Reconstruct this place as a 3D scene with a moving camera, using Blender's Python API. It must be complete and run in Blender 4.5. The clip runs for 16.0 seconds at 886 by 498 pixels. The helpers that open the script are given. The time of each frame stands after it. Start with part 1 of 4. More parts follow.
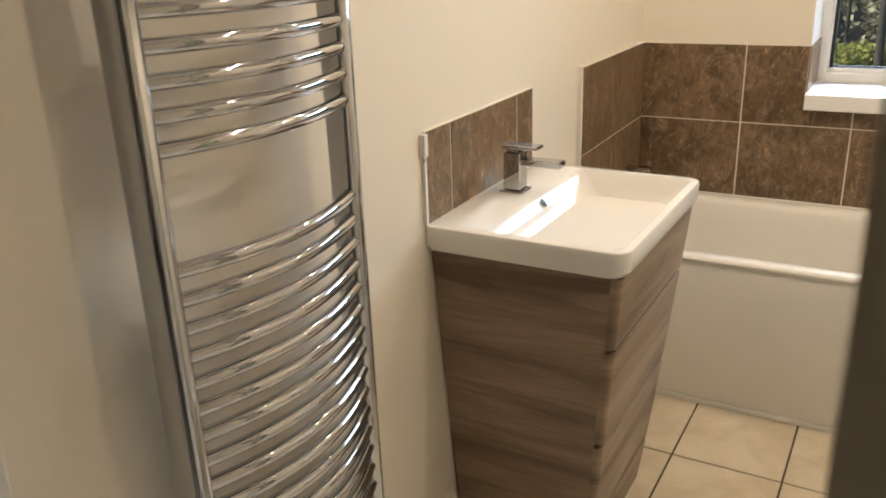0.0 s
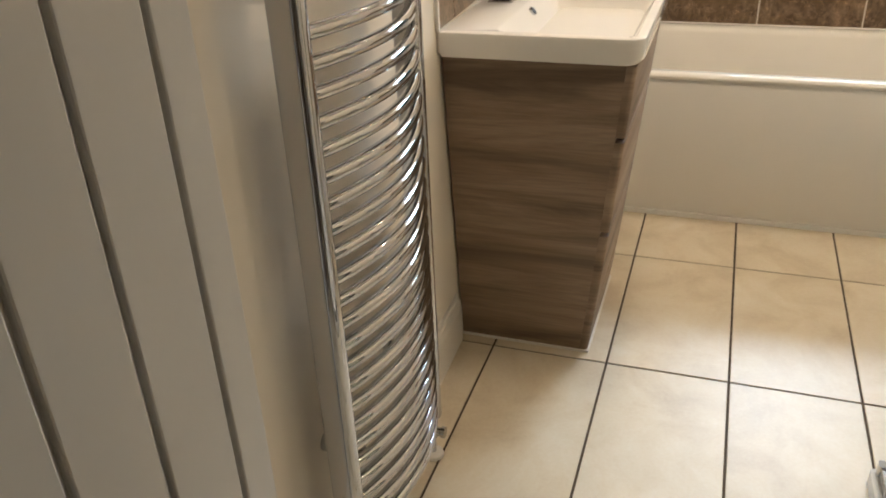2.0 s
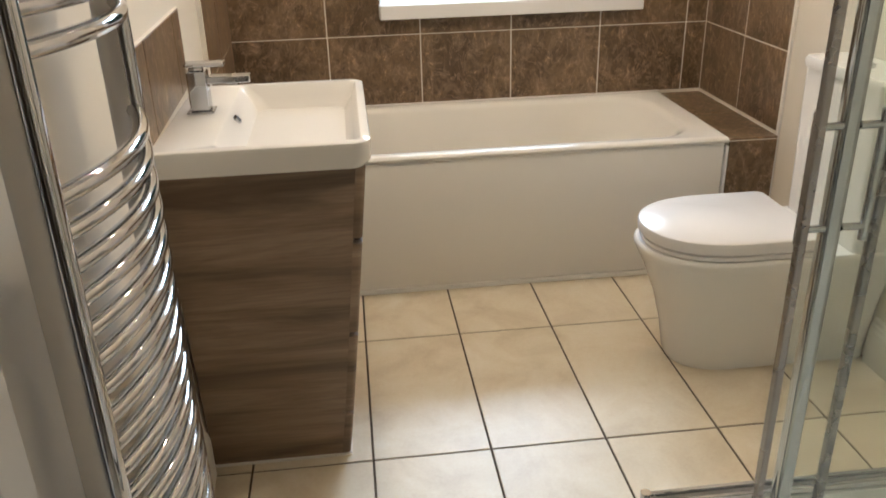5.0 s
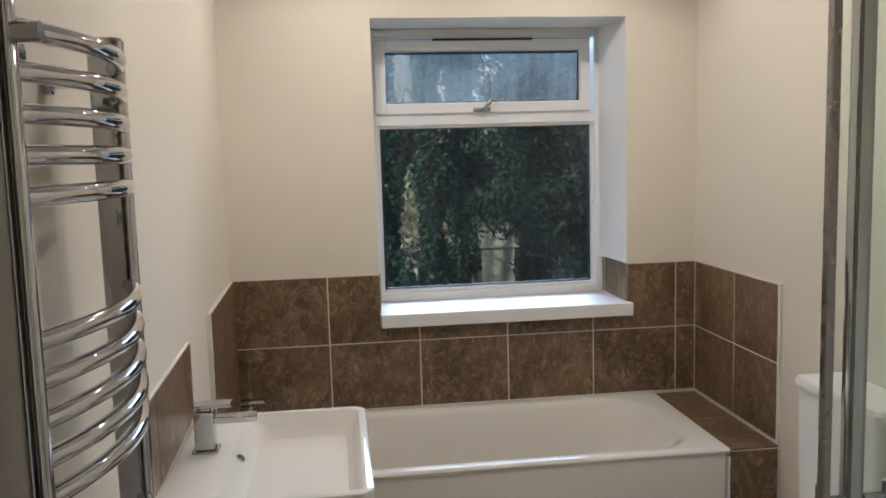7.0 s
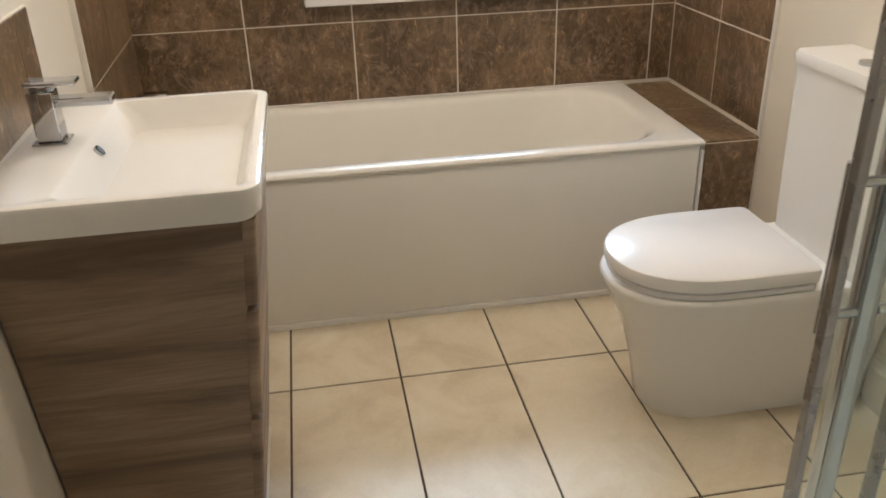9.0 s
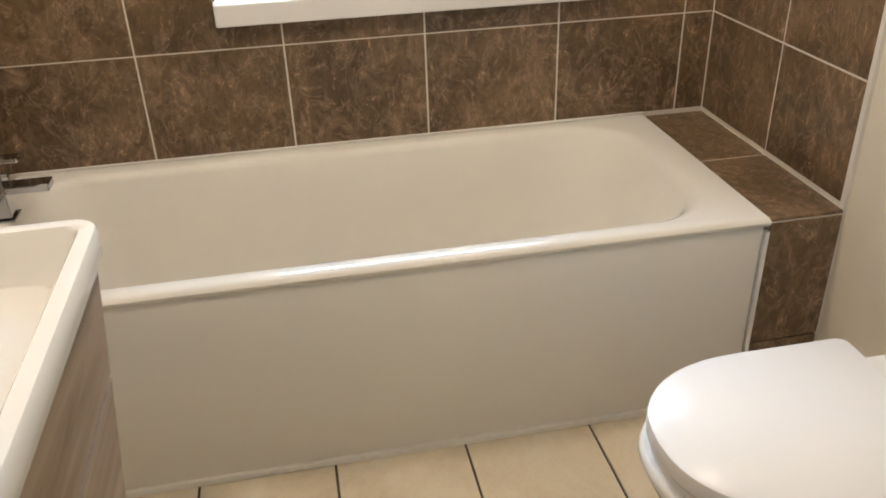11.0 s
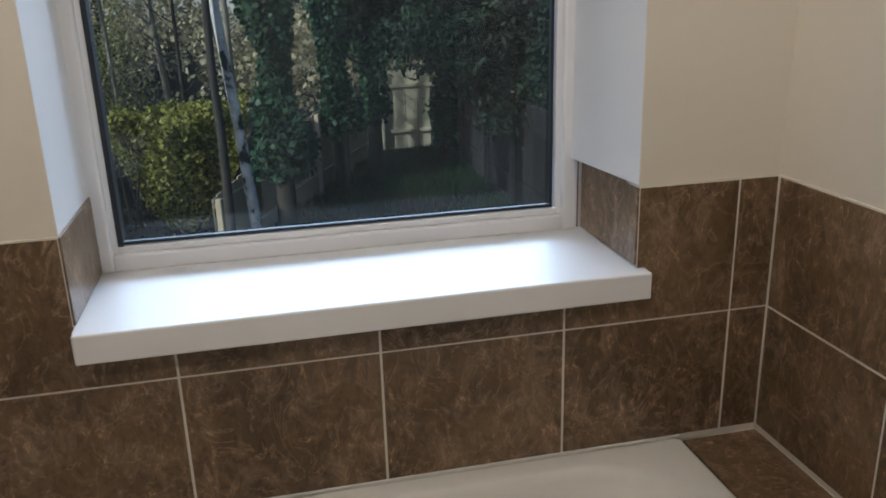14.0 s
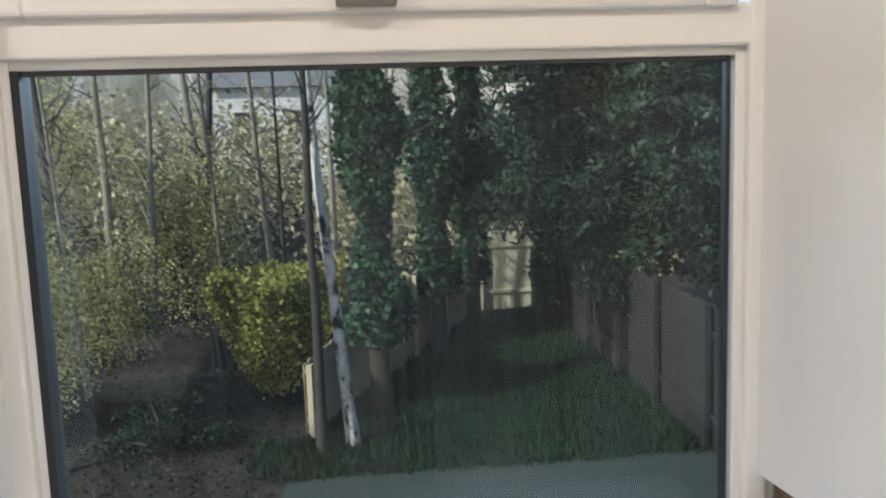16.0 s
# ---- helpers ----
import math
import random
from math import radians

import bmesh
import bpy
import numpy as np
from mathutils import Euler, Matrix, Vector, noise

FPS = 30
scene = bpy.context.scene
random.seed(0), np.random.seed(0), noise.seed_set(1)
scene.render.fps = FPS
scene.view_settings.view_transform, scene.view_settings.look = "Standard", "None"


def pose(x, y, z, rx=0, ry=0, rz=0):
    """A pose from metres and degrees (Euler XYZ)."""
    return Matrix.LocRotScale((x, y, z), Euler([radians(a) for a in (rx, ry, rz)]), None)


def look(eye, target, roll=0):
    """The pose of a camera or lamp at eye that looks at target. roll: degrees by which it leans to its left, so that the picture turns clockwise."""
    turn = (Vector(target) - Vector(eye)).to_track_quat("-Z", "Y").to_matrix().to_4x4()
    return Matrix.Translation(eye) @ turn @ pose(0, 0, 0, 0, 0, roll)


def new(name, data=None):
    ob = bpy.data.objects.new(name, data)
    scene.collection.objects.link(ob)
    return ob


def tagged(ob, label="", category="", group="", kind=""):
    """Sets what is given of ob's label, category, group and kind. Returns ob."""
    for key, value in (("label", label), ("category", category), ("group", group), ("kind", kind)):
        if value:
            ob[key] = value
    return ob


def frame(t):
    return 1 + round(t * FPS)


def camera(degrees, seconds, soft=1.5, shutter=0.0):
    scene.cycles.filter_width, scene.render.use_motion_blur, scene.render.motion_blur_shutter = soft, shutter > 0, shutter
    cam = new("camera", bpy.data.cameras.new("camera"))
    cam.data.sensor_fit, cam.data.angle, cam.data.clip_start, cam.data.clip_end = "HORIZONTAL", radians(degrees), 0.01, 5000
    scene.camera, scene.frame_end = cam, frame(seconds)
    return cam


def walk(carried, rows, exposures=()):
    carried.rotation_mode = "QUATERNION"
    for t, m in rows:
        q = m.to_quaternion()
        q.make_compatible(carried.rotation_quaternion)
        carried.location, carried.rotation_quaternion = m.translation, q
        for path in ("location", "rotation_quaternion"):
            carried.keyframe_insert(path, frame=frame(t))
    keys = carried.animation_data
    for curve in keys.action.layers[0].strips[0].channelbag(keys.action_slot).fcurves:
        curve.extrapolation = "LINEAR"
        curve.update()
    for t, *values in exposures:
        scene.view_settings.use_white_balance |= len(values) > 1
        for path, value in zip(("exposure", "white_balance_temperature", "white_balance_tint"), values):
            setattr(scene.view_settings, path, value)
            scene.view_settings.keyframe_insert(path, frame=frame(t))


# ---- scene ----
cam = camera(56.8, 16.0, soft=1.7, shutter=0.3)
PATH = [
    (0, (0.884, 0.225, 1.395), (-0.062, 1.849, 0.71), -2.1),
    (0.5, (0.757, 0.168, 1.357), (-0.153, 1.772, 0.583), -2.5),
    (1, (0.7, 0.094, 1.293), (-0.131, 1.651, 0.352), -2.9),
    (1.5, (0.682, 0.013, 1.283), (-0.06, 1.601, 0.319), -2.7),
    (2, (0.613, -0.034, 1.271), (0.02, 1.623, 0.322), -2.5),
    (2.5, (0.529, -0.025, 1.287), (0.098, 1.697, 0.366), -2.4),
    (3, (0.468, -0.02, 1.264), (0.264, 1.751, 0.359), -2.1),
    (3.2, (0.459, -0.035, 1.265), (0.364, 1.75, 0.366), -2.0),
    (5.3, (0.428, 0.055, 1.359), (0.628, 1.887, 0.582), -1.6),
    (5.5, (0.445, 0.062, 1.388), (0.641, 1.917, 0.667), -1.7),
    (6, (0.424, 0.059, 1.42), (0.652, 1.982, 0.919), -1.7),
    (6.5, (0.426, 0.045, 1.49), (0.656, 2.004, 1.163), -1.6),
    (7, (0.418, 0.051, 1.513), (0.662, 2.023, 1.288), -1.6),
    (7.5, (0.397, 0.086, 1.49), (0.665, 2.044, 1.184), -1.7),
    (8, (0.446, 0.205, 1.403), (0.726, 2.099, 0.828), -2.0),
    (8.2, (0.484, 0.22, 1.368), (0.754, 2.083, 0.694), -2.1),
    (10.3, (0.638, 1.019, 1.289), (0.943, 2.742, 0.321), -1.8),
    (10.5, (0.673, 1.089, 1.283), (0.977, 2.809, 0.307), -1.9),
    (11, (0.732, 1.199, 1.313), (1.039, 2.922, 0.345), -2.0),
    (11.5, (0.78, 1.301, 1.307), (1.091, 3.061, 0.41), -2.0),
    (12, (0.739, 1.453, 1.398), (1.087, 3.231, 0.55), -1.7),
    (12.5, (0.698, 1.562, 1.437), (1.075, 3.38, 0.694), -1.7),
    (13, (0.708, 1.664, 1.434), (1.108, 3.501, 0.751), -1.8),
    (13.5, (0.818, 1.811, 1.445), (1.221, 3.669, 0.824), -1.7),
    (14, (0.897, 1.915, 1.43), (1.307, 3.771, 0.808), -1.7),
    (14.5, (0.922, 2.048, 1.406), (1.359, 3.88, 0.732), -1.6),
    (15, (0.919, 2.196, 1.433), (1.385, 4.047, 0.835), -1.4),
    (15.5, (0.962, 2.37, 1.49), (1.345, 4.294, 1.1), -1.5),
    (16, (1.017, 2.522, 1.53), (1.216, 4.496, 1.273), -1.9),
]
EXPOSURES = [(0, 0.4, 6500, 10), (3.0, 0.43, 6450, 10), (5.5, 0.25, 5950, 10), (7.0, -0.3, 5500, 10), (8.0, 0.0, 5800, 10), (11.0, 0.35, 6100, 10), (12.5, -0.1, 5400, 10), (14.5, -0.6, 5650, 10), (16.0, 0.05, 5950, 10)]
walk(cam, [(t, look(eye, target, roll)) for t, eye, target, roll in PATH], EXPOSURES)

# ---- plan, metres ----
ROOM_X, ROOM_Y0, ROOM_Y1, ROOM_Z = 1.889, -0.14, 3.306, 2.40
WIN_X0, WIN_X1, WIN_Z0, WIN_Z1 = 0.560, 1.588, 0.890, 2.053
FRAME_Y = 3.58
GROUND = -2.4

# ---- sky, sun, lamps ----
world = bpy.data.worlds.new("sky")
scene.world = world
world.use_nodes = True
wn = world.node_tree.nodes
sky = wn.new("ShaderNodeTexSky")
sky.sky_type, sky.sun_disc = "NISHITA", False
SUN_EL, SUN_ROT = radians(33), radians(243)
sky.sun_elevation, sky.sun_rotation = SUN_EL, SUN_ROT
world.node_tree.links.new(sky.outputs[0], wn["Background"].inputs[0])
wn["Background"].inputs[1].default_value = 0.15
sun = new("sun", bpy.data.lights.new("sun", "SUN"))
sun.data.energy, sun.data.angle, sun.data.color = 5.0, radians(0.53), (1.0, 0.93, 0.82)
SUN_DIR = Vector((math.sin(SUN_ROT) * math.cos(SUN_EL), math.cos(SUN_ROT) * math.cos(SUN_EL), math.sin(SUN_EL)))
sun.matrix_world = look(SUN_DIR * 30, (0, 0, 0))

DOWNLIGHTS = [(x, y) for y in (1.75, 2.75) for x in (0.46, 1.30)]
LAMP_POWER = 15.5
LAMP_COLOR = (1.0, 0.845, 0.67)
for x, y in DOWNLIGHTS:
    lamp = new("bulb_light", bpy.data.lights.new("bulb_light", "SPOT"))
    lamp.data.energy, lamp.data.shadow_soft_size, lamp.data.color = LAMP_POWER, 0.016, LAMP_COLOR
    lamp.data.spot_size, lamp.data.spot_blend = radians(168), 0.5
    lamp.location = (x, y, ROOM_Z - 0.022)
# weak fill lamp added in the unseen hall, no fitting known there
hall = new("unseen_hall_fill", bpy.data.lights.new("unseen_hall_fill", "POINT"))
hall.data.energy, hall.data.shadow_soft_size, hall.data.color = 0.4, 0.06, (1.0, 0.76, 0.5)
hall.location = (0.6, -1.2, 2.2)
# added area lamp standing in for open sky above the trees, through the window
day = new("sky_fill_lamp", bpy.data.lights.new("sky_fill_lamp", "AREA"))
day.data.shape, day.data.size, day.data.size_y = "RECTANGLE", 2.6, 0.9
day.data.energy, day.data.color = 265.0, (0.70, 0.85, 1.0)
day.matrix_world = look((1.5, 6.4, 2.88), (0.8, 2.6, 1.1))


# ---- materials ----
class Mat:
    """A node material with a few short cuts."""

    def __init__(self, name, color, rough=0.5, metal=0.0, spec=0.5):
        self.m = bpy.data.materials.new(name)
        self.m.use_nodes = True
        self.t = self.m.node_tree
        self.b = self.t.nodes["Principled BSDF"]
        self.b.inputs["Base Color"].default_value = (*color, 1)
        self.b.inputs["Roughness"].default_value = rough
        self.b.inputs["Metallic"].default_value = metal
        self.b.inputs["Specular IOR Level"].default_value = spec
        self.co = None

    def node(self, kind, **inputs):
        n = self.t.nodes.new("ShaderNode" + kind)
        for k, v in inputs.items():
            n.inputs[k.replace("_", " ")].default_value = v
        return n

    def link(self, a, b):
        self.t.links.new(a, b)

    def coords(self, scale=(1, 1, 1), rot=(0, 0, 0), per_object=0.0, kind="Object"):
        tc = self.node("TexCoord")
        mp = self.node("Mapping")
        mp.inputs["Scale"].default_value = scale
        mp.inputs["Rotation"].default_value = rot
        self.link(tc.outputs[kind], mp.inputs["Vector"])
        if per_object:
            info = self.node("ObjectInfo")
            mul = self.node("Math")
            mul.operation = "MULTIPLY"
            mul.inputs[1].default_value = per_object
            self.link(info.outputs["Random"], mul.inputs[0])
            self.link(mul.outputs[0], mp.inputs["Location"])
        return mp.outputs[0]

    def noise(self, vec, scale, detail=4, rough=0.55, distort=0.0):
        n = self.node("TexNoise", Scale=scale, Detail=detail, Roughness=rough, Distortion=distort)
        self.link(vec, n.inputs["Vector"])
        return n.outputs["Fac"]

    def ramp(self, fac, stops):
        r = self.node("ValToRGB")
        el = r.color_ramp.elements
        while len(el) < len(stops):
            el.new(0.5)
        for e, (p, c) in zip(el, stops):
            e.position, e.color = p, (*c, 1)
        self.link(fac, r.inputs["Fac"])
        return r.outputs["Color"]

    def mix(self, fac, a, b, mode="MIX"):
        n = self.node("Mix")
        n.data_type, n.blend_type = "RGBA", mode
        for sock, v in ((0, fac), (6, a), (7, b)):
            if isinstance(v, (int, float)):
                n.inputs[sock].default_value = v
            elif isinstance(v, tuple):
                n.inputs[sock].default_value = (*v, 1)
            else:
                self.link(v, n.inputs[sock])
        return n.outputs[2]

    def color(self, out):
        self.link(out, self.b.inputs["Base Color"])
        return self

    def rough(self, fac, lo, hi):
        r = self.node("MapRange")
        r.inputs["To Min"].default_value, r.inputs["To Max"].default_value = lo, hi
        self.link(fac, r.inputs["Value"])
        self.link(r.outputs[0], self.b.inputs["Roughness"])
        return self

    def bump(self, fac, dist, strength=1.0):
        b = self.node("Bump")
        b.inputs["Distance"].default_value, b.inputs["Strength"].default_value = dist, strength
        self.link(fac, b.inputs["Height"])
        self.link(b.outputs[0], self.b.inputs["Normal"])
        return self


def painted(name, color, rough, var=0.05, relief=0.0006):
    m = Mat(name, color, rough)
    co = m.coords()
    big, small = m.noise(co, 1.7, 3), m.noise(co, 60, 5)
    dark = tuple(c * (1 - var) for c in color)
    m.color(m.mix(m.mix(0.3, big, small), dark, color))
    m.rough(big, rough - 0.03, rough + 0.03)
    m.bump(small, relief, 0.5)
    return m.m


def glazed(name, color, rough=0.08, var=0.03):
    m = Mat(name, color, rough, spec=0.36)
    big = m.noise(m.coords(), 3.0, 3)
    m.color(m.mix(big, tuple(c * (1 - var) for c in color), color))
    m.rough(big, rough * 0.85, rough * 1.25)
    return m.m


def stone_tile(name):
    m = Mat(name, (0.2, 0.13, 0.08), 0.3)
    co = m.coords(per_object=37.0)
    warp = m.noise(co, 3.5, 5, 0.65, 0.5)
    streak_co = m.coords(scale=(1.5, 1.5, 0.9), rot=(0.4, 0.6, 0.3), per_object=53.0)
    streak = m.noise(streak_co, 13, 12, 0.72, 0.7)
    base = m.ramp(warp, [(0.3, (0.085, 0.054, 0.028)), (0.5, (0.150, 0.097, 0.050)), (0.72, (0.235, 0.155, 0.085))])
    lit = m.ramp(streak, [(0.48, (0, 0, 0)), (0.58, (0.30, 0.30, 0.30)), (0.70, (1, 1, 1))])
    vein_co = m.coords(scale=(1.2, 1.2, 0.8), rot=(0.5, 0.4, 0.6), per_object=29.0)
    vein = m.ramp(m.noise(vein_co, 7, 7, 0.6, 2.2), [(0.485, (0, 0, 0)), (0.503, (0.75, 0.75, 0.75)), (0.521, (0, 0, 0))])
    col = m.mix(vein, m.mix(lit, base, (0.36, 0.25, 0.165)), (0.34, 0.235, 0.16))
    crack = m.ramp(m.noise(streak_co, 24, 9, 0.72, 1.6), [(0.40, (0.62, 0.6, 0.58)), (0.5, (1, 1, 1)), (0.585, (1.0, 0.98, 0.95)), (0.64, (2.1, 2.0, 1.9))])
    m.color(m.mix(0.8, col, crack, "MULTIPLY"))
    m.rough(streak, 0.26, 0.42)
    m.bump(m.mix(0.5, streak, m.noise(co, 110, 5)), 0.0010, 0.6)
    return m.m


def floor_tile(name):
    m = Mat(name, (0.6, 0.5, 0.36), 0.3)
    co = m.coords(per_object=19.0)
    cloud = m.noise(co, 4.5, 6, 0.6, 0.6)
    fine = m.noise(co, 120, 3)
    col = m.ramp(cloud, [(0.3, (0.60, 0.50, 0.36)), (0.5, (0.70, 0.61, 0.46)), (0.7, (0.76, 0.69, 0.56))])
    m.color(m.mix(0.12, col, fine, "OVERLAY"))
    m.rough(cloud, 0.30, 0.48)
    m.bump(m.mix(0.4, cloud, fine), 0.0009, 0.5)
    return m.m


def wood_grain(name):
    m = Mat(name, (0.25, 0.18, 0.12), 0.45)
    co = m.coords(scale=(0.55, 0.55, 5.5), per_object=3.0)
    wide = m.noise(co, 2.6, 5, 0.6, 0.8)
    fine = m.noise(m.coords(scale=(1.2, 1.2, 45), per_object=3.0), 5, 6, 0.6, 0.3)
    col = m.ramp(wide, [(0.3, (0.110, 0.071, 0.043)), (0.48, (0.215, 0.146, 0.092)), (0.68, (0.33, 0.24, 0.165))])
    m.color(m.mix(0.35, col, m.ramp(fine, [(0.3, (0.35, 0.35, 0.35)), (0.7, (0.75, 0.75, 0.75))]), "OVERLAY"))
    m.rough(fine, 0.4, 0.55)
    m.bump(fine, 0.0005, 0.6)
    return m.m


def metal(name, color, rough):
    m = Mat(name, color, rough, 1.0)
    m.rough(m.noise(m.coords(), 14, 4), rough * 0.6, rough * 1.6)
    return m.m


def clear_glass(name, tint, film=0.0, film_color=(0.6, 0.65, 0.65)):
    m = Mat(name, tint, 0.0)
    out = m.t.nodes["Material Output"]
    tr = m.node("BsdfTransparent")
    tr.inputs["Color"].default_value = (*tint, 1)
    gl = m.node("BsdfGlossy")
    gl.inputs["Roughness"].default_value = 0.01
    lw = m.node("LayerWeight", Blend=0.5)
    pw = m.node("Math")
    pw.operation = "POWER"
    pw.inputs[1].default_value = 4.0
    m.link(lw.outputs["Facing"], pw.inputs[0])
    fr = m.node("MapRange")
    fr.inputs["To Min"].default_value, fr.inputs["To Max"].default_value = 0.03, 0.22
    m.link(pw.outputs[0], fr.inputs["Value"])
    mx = m.node("MixShader")
    m.link(fr.outputs[0], mx.inputs[0]), m.link(tr.outputs[0], mx.inputs[1]), m.link(gl.outputs[0], mx.inputs[2])
    last = mx.outputs[0]
    if film:
        haze = m.node("BsdfTranslucent")
        haze.inputs["Color"].default_value = (*film_color, 1)
        dif = m.node("BsdfDiffuse")
        dif.inputs["Color"].default_value = (*film_color, 1)
        both = m.node("MixShader", Fac=0.5)
        m.link(haze.outputs[0], both.inputs[1]), m.link(dif.outputs[0], both.inputs[2])
        mx2 = m.node("MixShader")
        streaks = m.noise(m.coords(scale=(14, 1, 1.2)), 2.5, 6, 0.65)
        blot = m.noise(m.coords(), 3.2, 4)
        both_n = m.mix(0.5, streaks, blot)
        rng = m.node("MapRange")
        rng.inputs["From Min"].default_value, rng.inputs["From Max"].default_value = 0.35, 0.7
        rng.inputs["To Min"].default_value, rng.inputs["To Max"].default_value = film * 0.3, film * 1.7
        m.link(both_n, rng.inputs["Value"])
        m.link(rng.outputs[0], mx2.inputs[0]), m.link(last, mx2.inputs[1]), m.link(both.outputs[0], mx2.inputs[2])
        last = mx2.outputs[0]
    m.link(last, out.inputs["Surface"])
    return m.m


def foliage(name, dark, light, rough=0.55, trans=0.25):
    m = Mat(name, light, rough, spec=0.3)
    geo = m.node("NewGeometry")
    col = m.mix(geo.outputs["Random Per Island"], dark, light)
    big = m.noise(m.coords(), 0.8, 3)
    m.color(m.mix(0.5, col, m.ramp(big, [(0.35, (0.35, 0.35, 0.35)), (0.65, (0.65, 0.65, 0.65))]), "OVERLAY"))
    tl = m.node("BsdfTranslucent")
    m.link(m.b.inputs["Base Color"].links[0].from_socket, tl.inputs["Color"])
    mx = m.node("MixShader", Fac=trans)
    m.link(m.b.outputs[0], mx.inputs[1]), m.link(tl.outputs[0], mx.inputs[2])
    m.link(mx.outputs[0], m.t.nodes["Material Output"].inputs["Surface"])
    return m.m


def rough_stuff(name, a, b, scale, rough=0.9, relief=0.01):
    m = Mat(name, a, rough)
    n1, n2 = m.noise(m.coords(), scale, 6), m.noise(m.coords(), scale * 9, 4)
    m.color(m.mix(m.mix(0.4, n1, n2), a, b))
    m.bump(n2, relief, 0.6)
    return m.m


WALL = painted("wall_paint", (0.76, 0.70, 0.60), 0.62, 0.04, 0.0008)
REVEAL = painted("reveal_paint", (0.80, 0.79, 0.77), 0.6, 0.03)
CEIL = painted("ceiling_paint", (0.8, 0.78, 0.74), 0.7)
GLOSS_WHITE = painted("white_gloss_paint", (0.78, 0.75, 0.69), 0.3, 0.04, 0.0003)
DOOR_WHITE = painted("white_door_paint", (0.55, 0.535, 0.50), 0.4, 0.04, 0.0004)
UPVC = painted("white_upvc", (0.80, 0.79, 0.78), 0.3, 0.03, 0.0001)
SILL = painted("white_sill_board", (0.84, 0.83, 0.82), 0.40, 0.01, 0.00003)
CERAMIC = glazed("white_ceramic", (0.80, 0.775, 0.73), 0.15)
BASIN_CERAMIC = glazed("white_basin_ceramic", (0.80, 0.775, 0.73), 0.06)
ACRYLIC = glazed("white_acrylic", (0.80, 0.775, 0.72), 0.022)
PANEL = painted("white_bath_panel", (0.81, 0.785, 0.735), 0.35, 0.03, 0.0002)
SEAT = glazed("white_seat_plastic", (0.80, 0.77, 0.75), 0.22)
TILE = stone_tile("brown_stone_tile")
GROUT = rough_stuff("pale_grout", (0.68, 0.64, 0.55), (0.76, 0.71, 0.63), 20, 0.8, 0.001)
FLOOR_TILE = floor_tile("cream_floor_tile")
FLOOR_GROUT = rough_stuff("brown_floor_grout", (0.07, 0.048, 0.03), (0.12, 0.085, 0.055), 20, 0.9, 0.001)
WOOD = wood_grain("grey_brown_oak_veneer")
# near-black for shade inside gaps and recesses, and for distant windows
GAP = Mat("dark_gap", (0.03, 0.022, 0.016), 0.7).m
CHROME = metal("chrome", (0.52, 0.53, 0.55), 0.035)
SATIN = metal("satin_aluminium", (0.30, 0.29, 0.28), 0.25)
GLASS = clear_glass("clear_glass", (0.96, 0.985, 0.975))
WINDOW_GLASS = clear_glass("window_glass", (0.95, 0.985, 0.98), 0.0072)
# stronger film for the upper pane: its fogging, plus glare put into the film
FOG_GLARE_GLASS = clear_glass("fog_glare_window_glass", (0.93, 0.97, 0.97), 0.15)
GASKET = Mat("black_gasket", (0.02, 0.022, 0.026), 0.5).m
SILICONE = painted("white_silicone", (0.78, 0.75, 0.70), 0.35)
CARPET = rough_stuff("hall_carpet", (0.30, 0.26, 0.21), (0.4, 0.35, 0.29), 40, 0.95, 0.003)
BRICK = rough_stuff("red_brick", (0.25, 0.12, 0.08), (0.35, 0.2, 0.14), 4)
BULB = Mat("bulb_glow", (1, 0.8, 0.55), 0.4)
BULB.b.inputs["Emission Color"].default_value = (1, 0.72, 0.42, 1)
BULB.b.inputs["Emission Strength"].default_value = 25
BULB = BULB.m


# ---- mesh helpers ----
def mesh_of(bm, name, material, smooth=False):
    me = bpy.data.meshes.new(name)
    bmesh.ops.recalc_face_normals(bm, faces=bm.faces)
    bm.to_mesh(me)
    bm.free()
    if smooth:
        for p in me.polygons:
            p.use_smooth = True
        me.set_sharp_from_angle(angle=radians(38))
    me.materials.append(material)
    return me


def part(name, bm, material, parent=None, label="", smooth=False, kind="", category=""):
    ob = new(name, mesh_of(bm, name, material, smooth))
    if parent is not None:
        ob.parent = parent
    tagged(ob, label, category, "", kind)
    return ob


def thing(name, label, category, at=(0, 0, 0), group="", kind=""):
    ob = new(name)
    ob.empty_display_size = 0.1
    ob.location = at
    return tagged(ob, label, category, group, kind)


def add_box(bm, x0, x1, y0, y1, z0, z1, bevel=0.0, seg=2):
    r = bmesh.ops.create_cube(bm, size=1, matrix=Matrix.LocRotScale(((x0 + x1) / 2, (y0 + y1) / 2, (z0 + z1) / 2), None, (abs(x1 - x0), abs(y1 - y0), abs(z1 - z0))))
    if bevel:
        edges = list({e for v in r["verts"] for e in v.link_edges})
        bmesh.ops.bevel(bm, geom=edges, offset=bevel, segments=seg, affect="EDGES", profile=0.5)
    return bm


def box(x0, x1, y0, y1, z0, z1, bevel=0.0, seg=2):
    return add_box(bmesh.new(), x0, x1, y0, y1, z0, z1, bevel, seg)


